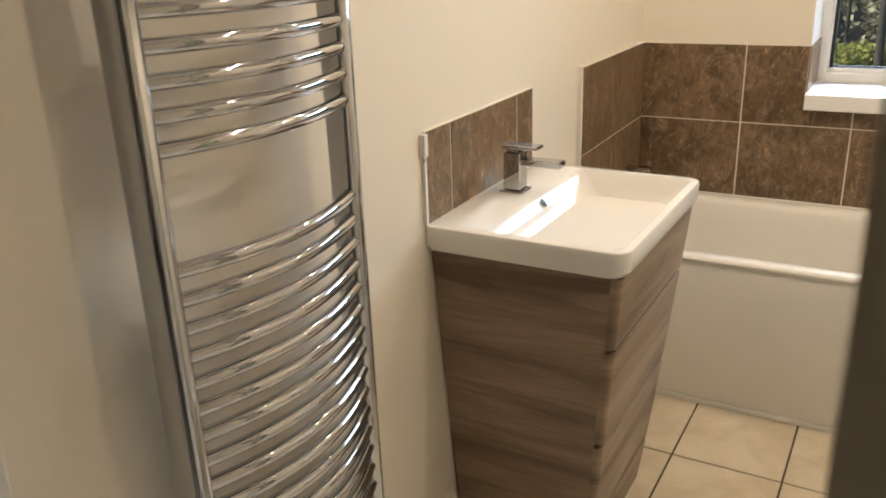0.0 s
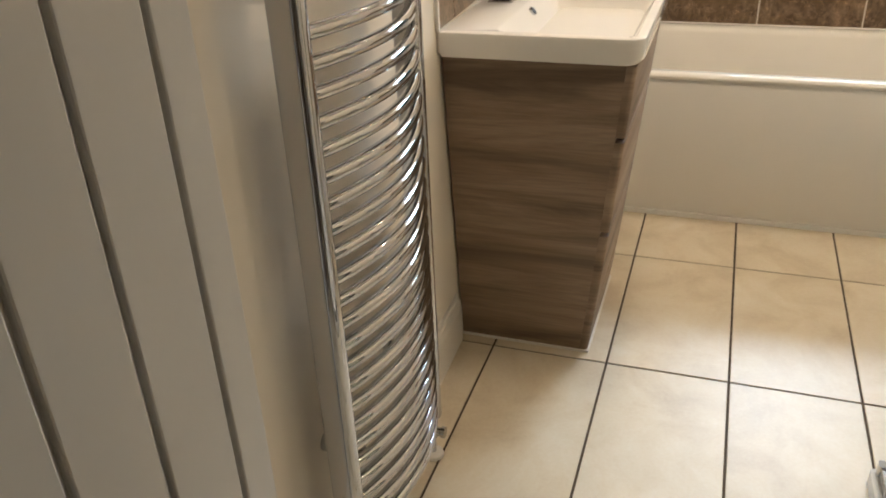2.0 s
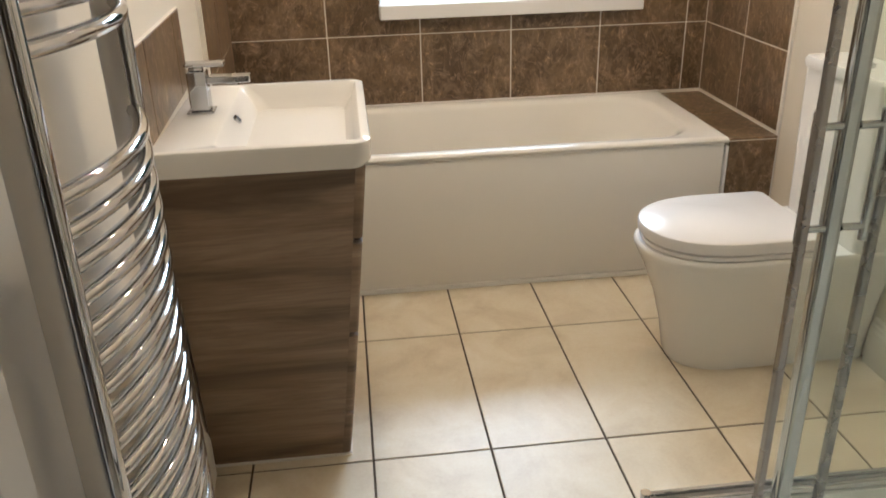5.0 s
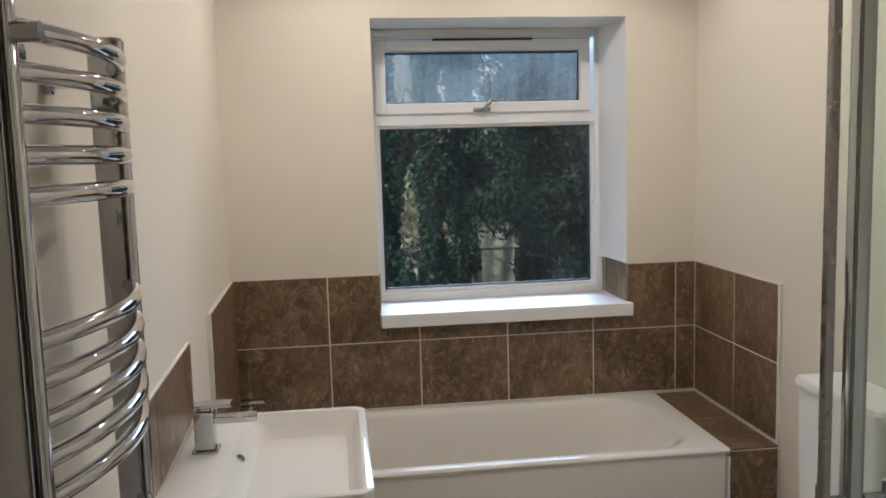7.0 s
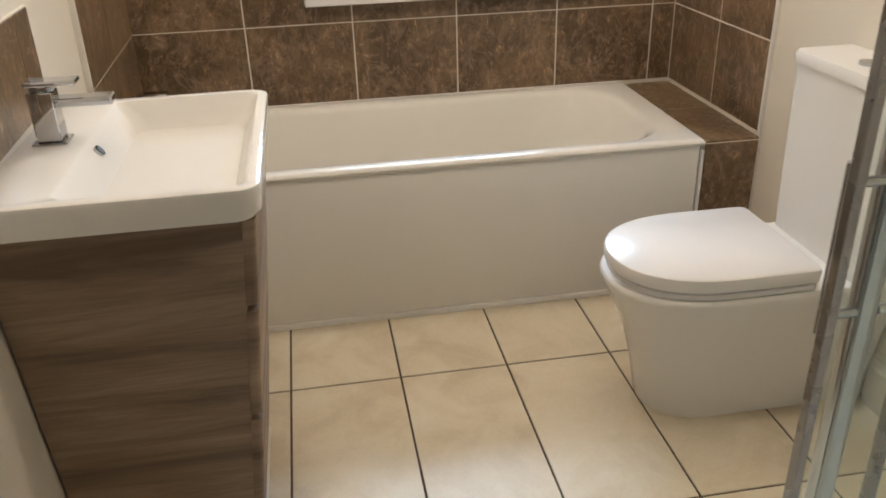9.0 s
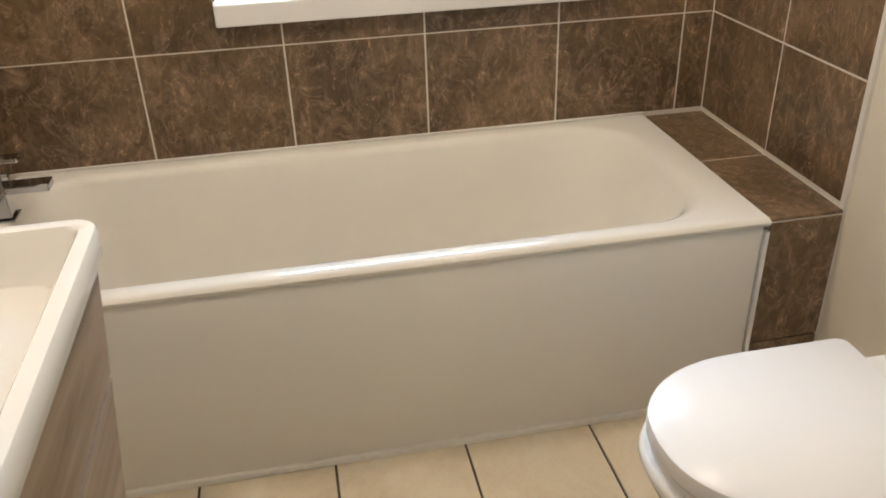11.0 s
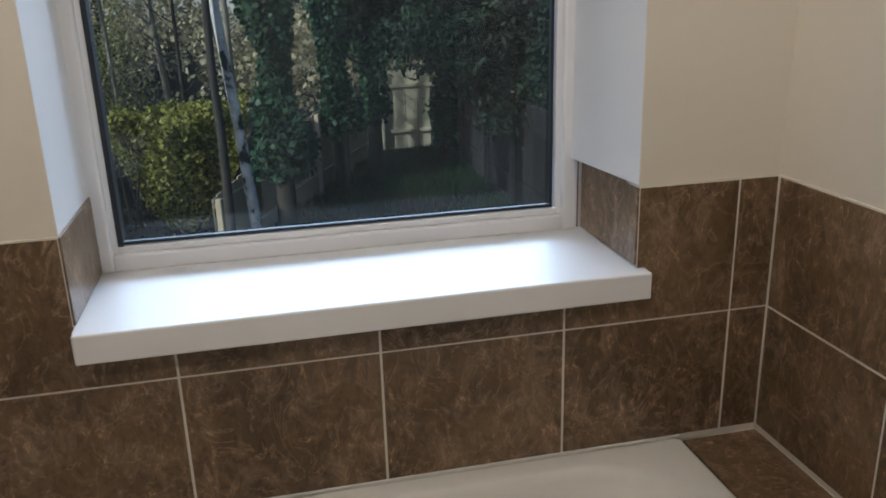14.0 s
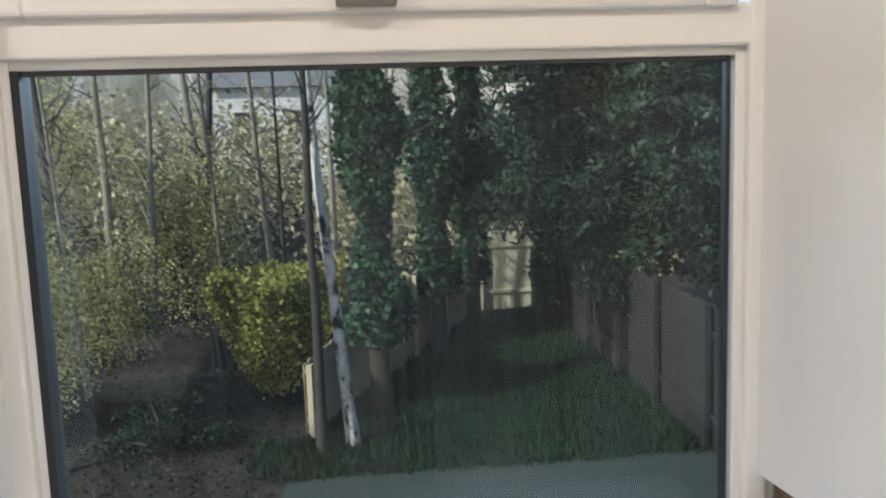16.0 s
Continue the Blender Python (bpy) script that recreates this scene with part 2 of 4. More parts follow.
def rounded(x0, x1, y0, y1, z, r, n=6):
    """The outline of a rectangle with rounded corners; r: one radius or four (from x0,y0 round by x1,y0)."""
    rs = r if isinstance(r, tuple) else (r,) * 4
    out = []
    for (cx, cy, sx, sy, a0), rr in zip(((x0, y0, 1, 1, 180), (x1, y0, -1, 1, 270), (x1, y1, -1, -1, 0), (x0, y1, 1, -1, 90)), rs):
        rr = max(rr, 0.0005)
        for i in range(n + 1):
            a = radians(a0 + 90 * i / n)
            out.append((cx + sx * rr + rr * math.cos(a), cy + sy * rr + rr * math.sin(a), z))
    return out


def add_loft(bm, rings, cap_start=True, cap_end=True):
    vs = [[bm.verts.new(p) for p in ring] for ring in rings]
    n = len(vs[0])
    for a, b in zip(vs, vs[1:]):
        for i in range(n):
            bm.faces.new((a[i], a[(i + 1) % n], b[(i + 1) % n], b[i]))
    if cap_start:
        bm.faces.new(vs[0][::-1])
    if cap_end:
        bm.faces.new(vs[-1])
    return bm


def loft(rings, cap_start=True, cap_end=True):
    return add_loft(bmesh.new(), rings, cap_start, cap_end)


def add_tube(bm, pts, radius, n=10, cap=True):
    """A round bar along the points; radius one number or one a point."""
    pts = [Vector(p) for p in pts]
    rad = radius if isinstance(radius, (list, tuple)) else [radius] * len(pts)
    rings = []
    side = None
    for i, p in enumerate(pts):
        d = (pts[min(i + 1, len(pts) - 1)] - pts[max(i - 1, 0)]).normalized()
        if side is None:
            side = d.orthogonal().normalized()
        side = (side - d * side.dot(d)).normalized()
        up = d.cross(side)
        rings.append([p + (side * math.cos(2 * math.pi * k / n) + up * math.sin(2 * math.pi * k / n)) * rad[i] for k in range(n)])
    return add_loft(bm, rings, cap, cap)


def tube(pts, radius, n=10):
    return add_tube(bmesh.new(), pts, radius, n)


def structure(name, bm, material, label="", category=""):
    return part(name, bm, material, None, label, kind="structure", category=category)


# ---- shell of the room ----
T = 0.12


def wall_boxes(pieces):
    bm = bmesh.new()
    for p in pieces:
        add_box(bm, *p)
    return bm


SKEW = -0.027


def west(y):
    """The face of the west wall, which is not quite square to the room."""
    return 0.022 + SKEW * (y - 1.633)


_ya, _yb = ROOM_Y0, ROOM_Y1 + 0.30
wall_west = structure("wall_west", loft([[(-0.2, _ya, z), (west(_ya), _ya, z), (west(_yb), _yb, z), (-0.2, _yb, z)] for z in (0, ROOM_Z)]), WALL, "cream painted plaster wall behind the towel radiator and basin", "wall")
wall_east = structure("wall_east", box(ROOM_X, ROOM_X + T, ROOM_Y0, ROOM_Y1 + 0.30, 0, ROOM_Z), WALL, "cream painted plaster wall beside the toilet", "wall")
wall_north = structure("wall_north", wall_boxes([
    (-0.08, WIN_X0, ROOM_Y1, ROOM_Y1 + 0.299, 0, ROOM_Z), (WIN_X1, ROOM_X, ROOM_Y1, ROOM_Y1 + 0.30, 0, ROOM_Z),
    (WIN_X0, WIN_X1, ROOM_Y1, ROOM_Y1 + 0.30, 0, WIN_Z0 - 0.03), (WIN_X0, WIN_X1, ROOM_Y1, ROOM_Y1 + 0.30, WIN_Z1, ROOM_Z)]),
    WALL, "cream painted plaster wall round the window", "wall")
DOOR_X0, DOOR_X1, DOOR_Z = 0.16, 0.92, 2.02
wall_south = structure("wall_south", wall_boxes([
    (0.05, DOOR_X0 - 0.03, ROOM_Y0 - 0.10, ROOM_Y0, 0, ROOM_Z), (DOOR_X1 + 0.03, ROOM_X, ROOM_Y0 - 0.10, ROOM_Y0, 0, ROOM_Z),
    (DOOR_X0 - 0.03, DOOR_X1 + 0.03, ROOM_Y0 - 0.10, ROOM_Y0, DOOR_Z + 0.03, ROOM_Z)]), WALL, "cream painted plaster wall with the doorway", "wall")
structure("ceiling", box(-0.2, ROOM_X + T, -2.4, ROOM_Y1 + 0.3, ROOM_Z, ROOM_Z + 0.1), CEIL, "white painted ceiling", "ceiling")
floor = structure("floor", box(-0.2, ROOM_X + T, ROOM_Y0 - 0.05, ROOM_Y1 + 0.3, -0.15, -0.003), FLOOR_GROUT, "floor of large cream ceramic tiles with dark joints", "floor")
structure("hall_floor", box(-0.6, 2.6, -2.4, ROOM_Y0 - 0.05, -0.15, -0.002), CARPET, "beige hall carpet", "floor")
structure("hall_wall", wall_boxes([(-0.7, -0.6, -2.5, ROOM_Y0 - 0.10, 0, ROOM_Z), (2.6, 2.7, -2.5, ROOM_Y0 - 0.10, 0, ROOM_Z), (-0.7, 2.7, -2.6, -2.5, 0, ROOM_Z),
          (-0.6, -T, ROOM_Y0 - 0.2, ROOM_Y0 - 0.1, 0, ROOM_Z), (ROOM_X + T, 2.6, ROOM_Y0 - 0.2, ROOM_Y0 - 0.1, 0, ROOM_Z)]), WALL, "cream hall wall", "wall")

# door lining
bm = bmesh.new()
for p in ((DOOR_X0 - 0.03, DOOR_X0), (DOOR_X1, DOOR_X1 + 0.03)):
    add_box(bm, p[0], p[1], ROOM_Y0 - 0.104, ROOM_Y0 + 0.004, 0, DOOR_Z + 0.03)
add_box(bm, DOOR_X0, DOOR_X1, ROOM_Y0 - 0.104, ROOM_Y0 + 0.004, DOOR_Z, DOOR_Z + 0.03)
structure("door_lining", bm, GLOSS_WHITE, "white gloss door lining", "door frame")

# ---- window ----
window = thing("window_1", "white plastic window with a top-hung opening light above one large pane", "window", (WIN_X0, FRAME_Y, WIN_Z0), kind="structure")


def wpart(name, bm, material, label="", parent=None):
    ob = part(name, bm, material, parent or window, label)
    if parent is None:
        ob.location = (-WIN_X0, -FRAME_Y, -WIN_Z0)
    return ob


def frame_bars(bm, x0, x1, z0, z1, w, y0, y1, bev=0.005):
    add_box(bm, x0, x0 + w, y0, y1, z0, z1, bev)
    add_box(bm, x1 - w, x1, y0, y1, z0, z1, bev)
    add_box(bm, x0 + w - 0.002, x1 - w + 0.002, y0 + 0.001, y1 - 0.001, z0, z0 + w, bev)
    add_box(bm, x0 + w - 0.002, x1 - w + 0.002, y0 + 0.001, y1 - 0.001, z1 - w, z1, bev)
    return bm


MULL0, MULL1 = 1.646, 1.700
FX0, FX1, FZ0, FZ1 = 0.548, 1.580, 0.889, WIN_Z1
bm = bmesh.new()
frame_bars(bm, FX0 + 0.004, FX1 - 0.004, FZ0, FZ1 - 0.002, 0.036, FRAME_Y, FRAME_Y + 0.065)
add_box(bm, FX0 + 0.036, FX1 - 0.036, FRAME_Y + 0.001, FRAME_Y + 0.064, MULL0, MULL1, 0.004)
wpart("window_frame", bm, UPVC, "white plastic outer frame")
bm = frame_bars(bmesh.new(), FX0 + 0.035, FX1 - 0.037, FZ0 + 0.034, MULL0 + 0.004, 0.016, FRAME_Y + 0.014, FRAME_Y + 0.05, 0.003)
wpart("glazing_bead", bm, UPVC)
sash = wpart("sash", frame_bars(bmesh.new(), 0.583, 1.519, MULL1 - 0.006, 2.004, 0.046, FRAME_Y - 0.014, FRAME_Y + 0.05, 0.006), UPVC, "white plastic top-hung opening sash")
bm = frame_bars(bmesh.new(), 0.592, 1.522, FZ0 + 0.052, MULL0 - 0.012, 0.006, FRAME_Y + 0.018, FRAME_Y + 0.032, 0)
add_box(bm, 0.5985, 0.609, FRAME_Y + 0.0135, FRAME_Y + 0.0505, FZ0 + 0.050, MULL0 - 0.012)
frame_bars(bm, 0.625, 1.471, MULL1 + 0.038, 1.951, 0.006, FRAME_Y + 0.004, FRAME_Y + 0.018, 0)
wpart("gasket", bm, GASKET, "black rubber gasket")
for nm, p in (("pane", (0.590, 1.530, FRAME_Y + 0.026, FRAME_Y + 0.030, 0.915, 1.640)), ("pane", (0.62, 1.476, FRAME_Y + 0.016, FRAME_Y + 0.020, 1.735, 1.955))):
    ob = wpart(nm, box(*p), FOG_GLARE_GLASS if p[4] > 1.7 else WINDOW_GLASS, "slightly smeared clear window pane")
    ob.visible_shadow = False
vent = box(0.833, 1.264, FRAME_Y - 0.020, FRAME_Y - 0.002, 1.998, 2.008, 0.002)
wpart("vent_strip", vent, GASKET, "narrow trickle vent")
bm = box(1.0, 1.075, FRAME_Y - 0.028, FRAME_Y - 0.013, 1.698, 1.716, 0.004)
add_tube(bm, [(1.05, FRAME_Y - 0.03, 1.708), (1.055, FRAME_Y - 0.045, 1.722), (1.075, FRAME_Y - 0.05, 1.745), (1.115, FRAME_Y - 0.05, 1.762)], [0.009, 0.009, 0.008, 0.006], 8)
wpart("window_handle", bm, SATIN, "satin metal window handle")
# sill board with a rounded nosing, and the linings of the reveal
sill = structure("window_sill", box(WIN_X0 + 0.001, WIN_X1 - 0.001, ROOM_Y1 - 0.03, FRAME_Y + 0.01, 0.866, 0.890), SILL, "white board window sill with a deep nosing", "window sill")
part("nosing", box(WIN_X0 + 0.002, WIN_X1 + 0.012, 3.256, 3.2935, 0.838, 0.892, 0.004), SILL, sill, "rounded white front edge")
bm = box(WIN_X0 - 0.006, WIN_X0 + 0.0005, ROOM_Y1 + 0.002, FRAME_Y + 0.02, 1.052, WIN_Z1)
add_loft(bm, [[(WIN_X1 - 0.0005, ROOM_Y1 + 0.002, z), (WIN_X1 - 0.028, FRAME_Y - 0.001, z), (WIN_X1 + 0.006, FRAME_Y - 0.001, z), (WIN_X1 + 0.006, ROOM_Y1 + 0.002, z)] for z in (1.052, WIN_Z1)])
add_box(bm, WIN_X0, WIN_X1, ROOM_Y1 + 0.002, FRAME_Y + 0.02, WIN_Z1 - 0.002, WIN_Z1 + 0.004)
structure("trim", bm, REVEAL, "white plaster window reveal", "window reveal")

# ---- bath ----
bath = thing("bath", "white acrylic bath with flat side panel against the tiled wall", "bath", (0.85, 2.95, 0))


def bpart(name, bm, material, label="", smooth=True, parent=None):
    ob = part(name, bm, material, parent or bath, label, smooth)
    ob.location = (-0.85, -2.95, 0)
    return ob


BX0, BX1, BY0, BY1, BZ = 0.006, 1.703, 2.604, 3.296, 0.500


def bath_ring(l, r, f, b, rad, z, n=8):
    return rounded(BX0 + l, BX1 - r, BY0 + f, BY1 - b, z, rad, n)


rings = [bath_ring(0.002, 0.002, 0.004, 0, 0.004, BZ - 0.020), bath_ring(0, 0, 0.001, 0, 0.006, BZ - 0.017), bath_ring(0, 0, 0, 0, 0.006, BZ - 0.010), bath_ring(0.002, 0.002, 0.004, 0.002, 0.010, BZ - 0.004),
         bath_ring(0.006, 0.006, 0.011, 0.005, 0.014, BZ - 0.001), bath_ring(0.012, 0.012, 0.020, 0.010, 0.018, BZ), bath_ring(0.055, 0.075, 0.045, 0.045, (0.11, 0.16, 0.16, 0.11), BZ - 0.001),
         bath_ring(0.066, 0.09, 0.054, 0.054, (0.115, 0.165, 0.165, 0.115), BZ - 0.006), bath_ring(0.075, 0.105, 0.062, 0.062, (0.12, 0.17, 0.17, 0.12), BZ - 0.022),
         bath_ring(0.105, 0.18, 0.085, 0.085, (0.13, 0.17, 0.17, 0.13), BZ - 0.14), bath_ring(0.135, 0.27, 0.105, 0.105, (0.13, 0.16, 0.16, 0.13), BZ - 0.27),
         bath_ring(0.17, 0.35, 0.135, 0.135, (0.12, 0.14, 0.14, 0.12), BZ - 0.35), bath_ring(0.23, 0.42, 0.18, 0.18, 0.10, BZ - 0.375)]
bpart("tub", loft(rings, False, True), ACRYLIC, "glossy white tub with a rounded well and flat rim")
bpart("side_panel", box(BX0, BX1 - 0.014, BY0 + 0.008, BY0 + 0.022, 0.019, BZ - 0.019, 0.002), PANEL, "plain white bath panel")
bpart("plinth", box(BX0, BX1 - 0.004, BY0 + 0.003, BY0 + 0.018, 0.0, 0.018, 0.002), PANEL, "low white plinth strip")
# dark strip put in for the shade between panel and edge trim
bpart("shadow_gap", box(BX1 - 0.016, BX1 - 0.007, BY0 + 0.018, BY0 + 0.024, 0.0, BZ - 0.030), GAP, "dark strip for the shade in the narrow gap")
bpart("panel_edge", box(BX1 - 0.009, BX1 + 0.001, BY0 + 0.004, BY0 + 0.022, 0.0, BZ - 0.034, 0.002), UPVC, "white edge trim")
bpart("waste", loft([rounded(0.30, 0.36, 2.92, 2.98, BZ - 0.3745, 0.029), rounded(0.30, 0.36, 2.92, 2.98, BZ - 0.370, 0.029)]), CHROME, "round chrome waste")
# bath mixer at the tiled west wall, past the basin
BTY = 3.035
tapb = thing("bath_tap", "small dark chrome bath mixer tap on the bath rim", "tap", (0.05, BTY, BZ))


def bath_tap_part(name, bm, label=""):
    ob = part(name, bm, CHROME, tapb, label)
    ob.location = (-0.05, -BTY, -BZ)


bath_tap_part("base_plate", box(0.022, 0.078, BTY - 0.030, BTY + 0.030, BZ - 0.001, BZ + 0.006, 0.002), "flat chrome base plate")
bath_tap_part("tap_body", box(0.027, 0.071, BTY - 0.023, BTY + 0.023, BZ + 0.006, BZ + 0.128, 0.003), "upright square chrome body")
bath_tap_part("spout", box(0.069, 0.165, BTY - 0.024, BTY + 0.024, BZ + 0.064, BZ + 0.082, 0.003), "flat chrome spout")
bm = box(0.034, 0.064, BTY - 0.015, BTY + 0.015, BZ + 0.128, BZ + 0.136, 0.002)
add_box(bm, 0.024, 0.115, BTY - 0.021, BTY + 0.021, BZ + 0.136, BZ + 0.146, 0.003)
bath_tap_part("lever", bm, "flat chrome lever")

# ---- boxed ledge at the bath's end ----
ledge = structure("tiled_ledge", box(1.709, ROOM_X, 2.625, ROOM_Y1, 0, 0.482), GROUT, "low boxed ledge of brown stone tiles at the end of the bath", "tiled ledge")

# ---- basin and vanity ----
vanity = thing("vanity_unit", "tapering grey-brown oak vanity unit with three handleless drawers under the basin", "bathroom cabinet", (0.2, 1.95, 0))


def vpart(name, bm, material, label="", smooth=False, parent=None, off=(-0.2, -1.95, 0)):
    ob = part(name, bm, material, parent or vanity, label, smooth)
    ob.location = off if parent is None else (0, 0, 0)
    return ob


VZ = 0.791


def van(z, grow=0.0, front=0.0):
    k = z / VZ
    x1 = 0.364 + (0.449 - 0.364) * k ** 0.9
    y0, y1 = 1.742 + (1.648 - 1.742) * k, 2.145 + (2.214 - 2.145) * k
    return 0.027, x1 + front, y0 - grow, y1 + grow


def van_shape(z0, z1, front, grow=0.0, x_start=None, r=0.010, steps=4):
    out = []
    for i in range(steps + 1):
        z = z0 + (z1 - z0) * i / steps
        x0, x1, y0, y1 = van(z, grow, front)
        out.append(rounded(x0 if x_start is None else x1 - x_start, x1, y0, y1, z, (0.001, r, r, 0.001), 4))
    return out


vpart("body", loft(van_shape(0.004, VZ - 0.002, -0.020, r=0.002), True, False), WOOD, "tapering oak-effect carcass", True)
for i, (z0, z1) in enumerate(((0.625, VZ - 0.002), (0.378, 0.612), (0.142, 0.365), (0.006, 0.130))):
    d = vpart("drawer_front" if i else "top_fascia", loft(van_shape(z0, z1, 0.0, 0.0004, 0.0215)), WOOD, "oak-effect drawer front" if i else "oak-effect fascia", True)
    if i and i < 3:
        x0, x1, y0, y1 = van(z1)
        bm = loft([rounded(x1 - 0.016, x1 - 0.004, y0 + 0.02, y1 - 0.02, z1 + 0.0005, 0.003), rounded(x1 - 0.016, x1 - 0.004, y0 + 0.02, y1 - 0.02, z1 + 0.012, 0.003)])
        # dark strip set above the drawer as the recess's shade
        g = part("grip_shade", bm, GAP, d, "dark strip for the shade in the finger recess")
basin = thing("basin", "white ceramic rectangular basin standing on the vanity unit", "basin", (0.2, 1.95, VZ))
SX0, SX1, SY0, SY1, SZ = 0.024, 0.463, 1.632, 2.228, 0.848
RC = (0.003, 0.035, 0.035, 0.003)


def brect(l, r, f, z, rad, n=7):
    return rounded(SX0 + l, SX1 - r, SY0 + f, SY1 - f, z, rad, n)


rings = [brect(0.004, 0.012, 0.008, VZ + 0.0005, RC), brect(0.002, 0.002, 0.002, VZ + 0.012, RC), brect(0.001, 0, 0, SZ - 0.008, RC), brect(0.002, 0.002, 0.002, SZ - 0.002, RC), brect(0.006, 0.007, 0.007, SZ, RC),
         brect(0.120, 0.020, 0.024, SZ, 0.022), brect(0.125, 0.024, 0.028, SZ - 0.004, 0.022), brect(0.150, 0.034, 0.045, SZ - 0.030, 0.03), brect(0.172, 0.060, 0.075, SZ - 0.068, 0.04),
         brect(0.20, 0.10, 0.13, SZ - 0.088, 0.05), brect(0.235, 0.16, 0.22, SZ - 0.094, 0.04)]
ob = part("bowl", loft(rings, True, True), BASIN_CERAMIC, basin, "glossy white slab basin with a shallow rectangular bowl", True); ob.location = (-0.2, -1.95, -VZ)
# black disc on the slope stands for the shade inside the hole
ob = part("overflow", tube([(0.1605, 1.93, SZ - 0.0210), (0.1690, 1.93, SZ - 0.0143)], 0.0085, 14), GASKET, basin, "round dark disc for the shade in the overflow hole, with a chrome ring"); ob.location = (-0.2, -1.95, -VZ)
ob = part("overflow_ring", tube([(0.1605, 1.93, SZ - 0.0210), (0.1682, 1.93, SZ - 0.0150)], 0.011, 14), CHROME, basin); ob.location = (-0.2, -1.95, -VZ)
ob = part("waste", tube([(0.30, 1.93, SZ - 0.094), (0.30, 1.93, SZ - 0.089)], 0.022, 18), CHROME, basin, "round chrome waste"); ob.location = (-0.2, -1.95, -VZ)
tap = thing("basin_tap", "square chrome mixer tap with flat lever on the basin", "tap", (0.075, 1.95, SZ))
TY = 1.945


def tpart(name, bm, label, smooth=False):
    ob = part(name, bm, CHROME, tap, label, smooth)
    ob.location = (-0.075, -TY, -SZ)
    return ob


tpart("tap_base", box(0.056, 0.116, TY - 0.028, TY + 0.028, SZ + 0.0005, SZ + 0.006, 0.002), "flat chrome base plate")
tpart("tap_body", box(0.064, 0.108, TY - 0.021, TY + 0.021, SZ + 0.006, SZ + 0.096, 0.003), "upright square chrome body")
tpart("spout", box(0.106, 0.205, TY - 0.019, TY + 0.019, SZ + 0.066, SZ + 0.082, 0.003), "flat chrome spout")
bm = box(0.070, 0.100, TY - 0.015, TY + 0.015, SZ + 0.096, SZ + 0.105, 0.002)
add_box(bm, 0.062, 0.150, TY - 0.020, TY + 0.020, SZ + 0.105, SZ + 0.114, 0.003)
tpart("lever", bm, "flat chrome lever")

# ---- toilet ----
toilet = thing("toilet", "white ceramic close-coupled toilet with its lid down, beside the boxed ledge", "toilet", (1.6, 2.09, 0))


def opart(name, bm, material, label="", smooth=True, parent=None):
    ob = part(name, bm, material, parent or toilet, label, smooth)
    ob.location = (-1.6, -2.09, 0) if parent is None else (0, 0, 0)
    return ob


CY = 2.082


def dee(xf, xb, half, z, n=22, sq=2.25, rb=0.02):
    """A D outline: round front at xf, flat back at xb."""
    out = []
    reach = min((xb - xf) * 0.62, half * 1.28)
    for i in range(n + 1):
        a = math.pi / 2 + math.pi * i / n
        c, s = math.cos(a), math.sin(a)
        out.append((xf + reach + reach * math.copysign(abs(c) ** (2 / sq), c), CY + half * math.copysign(abs(s) ** (2 / sq), s), z))
    for i in range(5):
        a = radians(-90 + 90 * i / 4)
        out.append((xb - rb + rb * math.cos(a), CY - half + rb + rb * math.sin(a), z))
    for i in range(5):
        a = radians(90 * i / 4)
        out.append((xb - rb + rb * math.cos(a), CY + half - rb + rb * math.sin(a), z))
    return out


prof = [(1.318, 0.118, 0.001), (1.314, 0.120, 0.012), (1.300, 0.128, 0.10), (1.275, 0.143, 0.20), (1.236, 0.168, 0.30), (1.216, 0.180, 0.34), (1.206, 0.186, 0.362), (1.208, 0.185, 0.372), (1.212, 0.182, 0.3765)]
opart("bowl", loft([dee(xf, 1.884, h, z) for xf, h, z in prof]), CERAMIC, "white ceramic pan reaching back to the wall")
opart("seat", loft([dee(1.228, 1.650, 0.176, 0.3765), dee(1.222, 1.652, 0.181, 0.380), dee(1.222, 1.652, 0.181, 0.390), dee(1.226, 1.650, 0.178, 0.3925)]), SEAT, "thin white toilet seat")
opart("lid", loft([dee(1.224, 1.650, 0.179, 0.3945), dee(1.216, 1.655, 0.185, 0.400), dee(1.214, 1.657, 0.187, 0.420), dee(1.217, 1.655, 0.185, 0.430), dee(1.225, 1.650, 0.179, 0.4345)]), SEAT, "closed white soft-close lid")
opart("cistern", loft([rounded(1.742, 1.886, CY - 0.182, CY + 0.182, 0.3765, (0.02, 0.002, 0.002, 0.02)), rounded(1.738, 1.886, CY - 0.186, CY + 0.186, 0.60, (0.02, 0.002, 0.002, 0.02)),
                      rounded(1.735, 1.886, CY - 0.188, CY + 0.188, 0.812, (0.02, 0.002, 0.002, 0.02))]), CERAMIC, "white ceramic cistern")
opart("cistern_lid", loft([rounded(1.730, 1.886, CY - 0.193, CY + 0.193, 0.8125, (0.02, 0.002, 0.002, 0.02)), rounded(1.728, 1.886, CY - 0.195, CY + 0.195, 0.832, (0.02, 0.002, 0.002, 0.02)),
                          rounded(1.733, 1.886, CY - 0.190, CY + 0.190, 0.842, (0.02, 0.002, 0.002, 0.02))]), CERAMIC, "white cistern lid")
opart("flush_button", tube([(1.80, CY, 0.842), (1.80, CY, 0.849)], 0.024, 18), CHROME, "round chrome push button")

# ---- towel radiator ----
rad = thing("towel_radiator", "tall chrome ladder towel radiator with bowed bars on the cream wall", "towel radiator", (0.1, 1.08, 0))


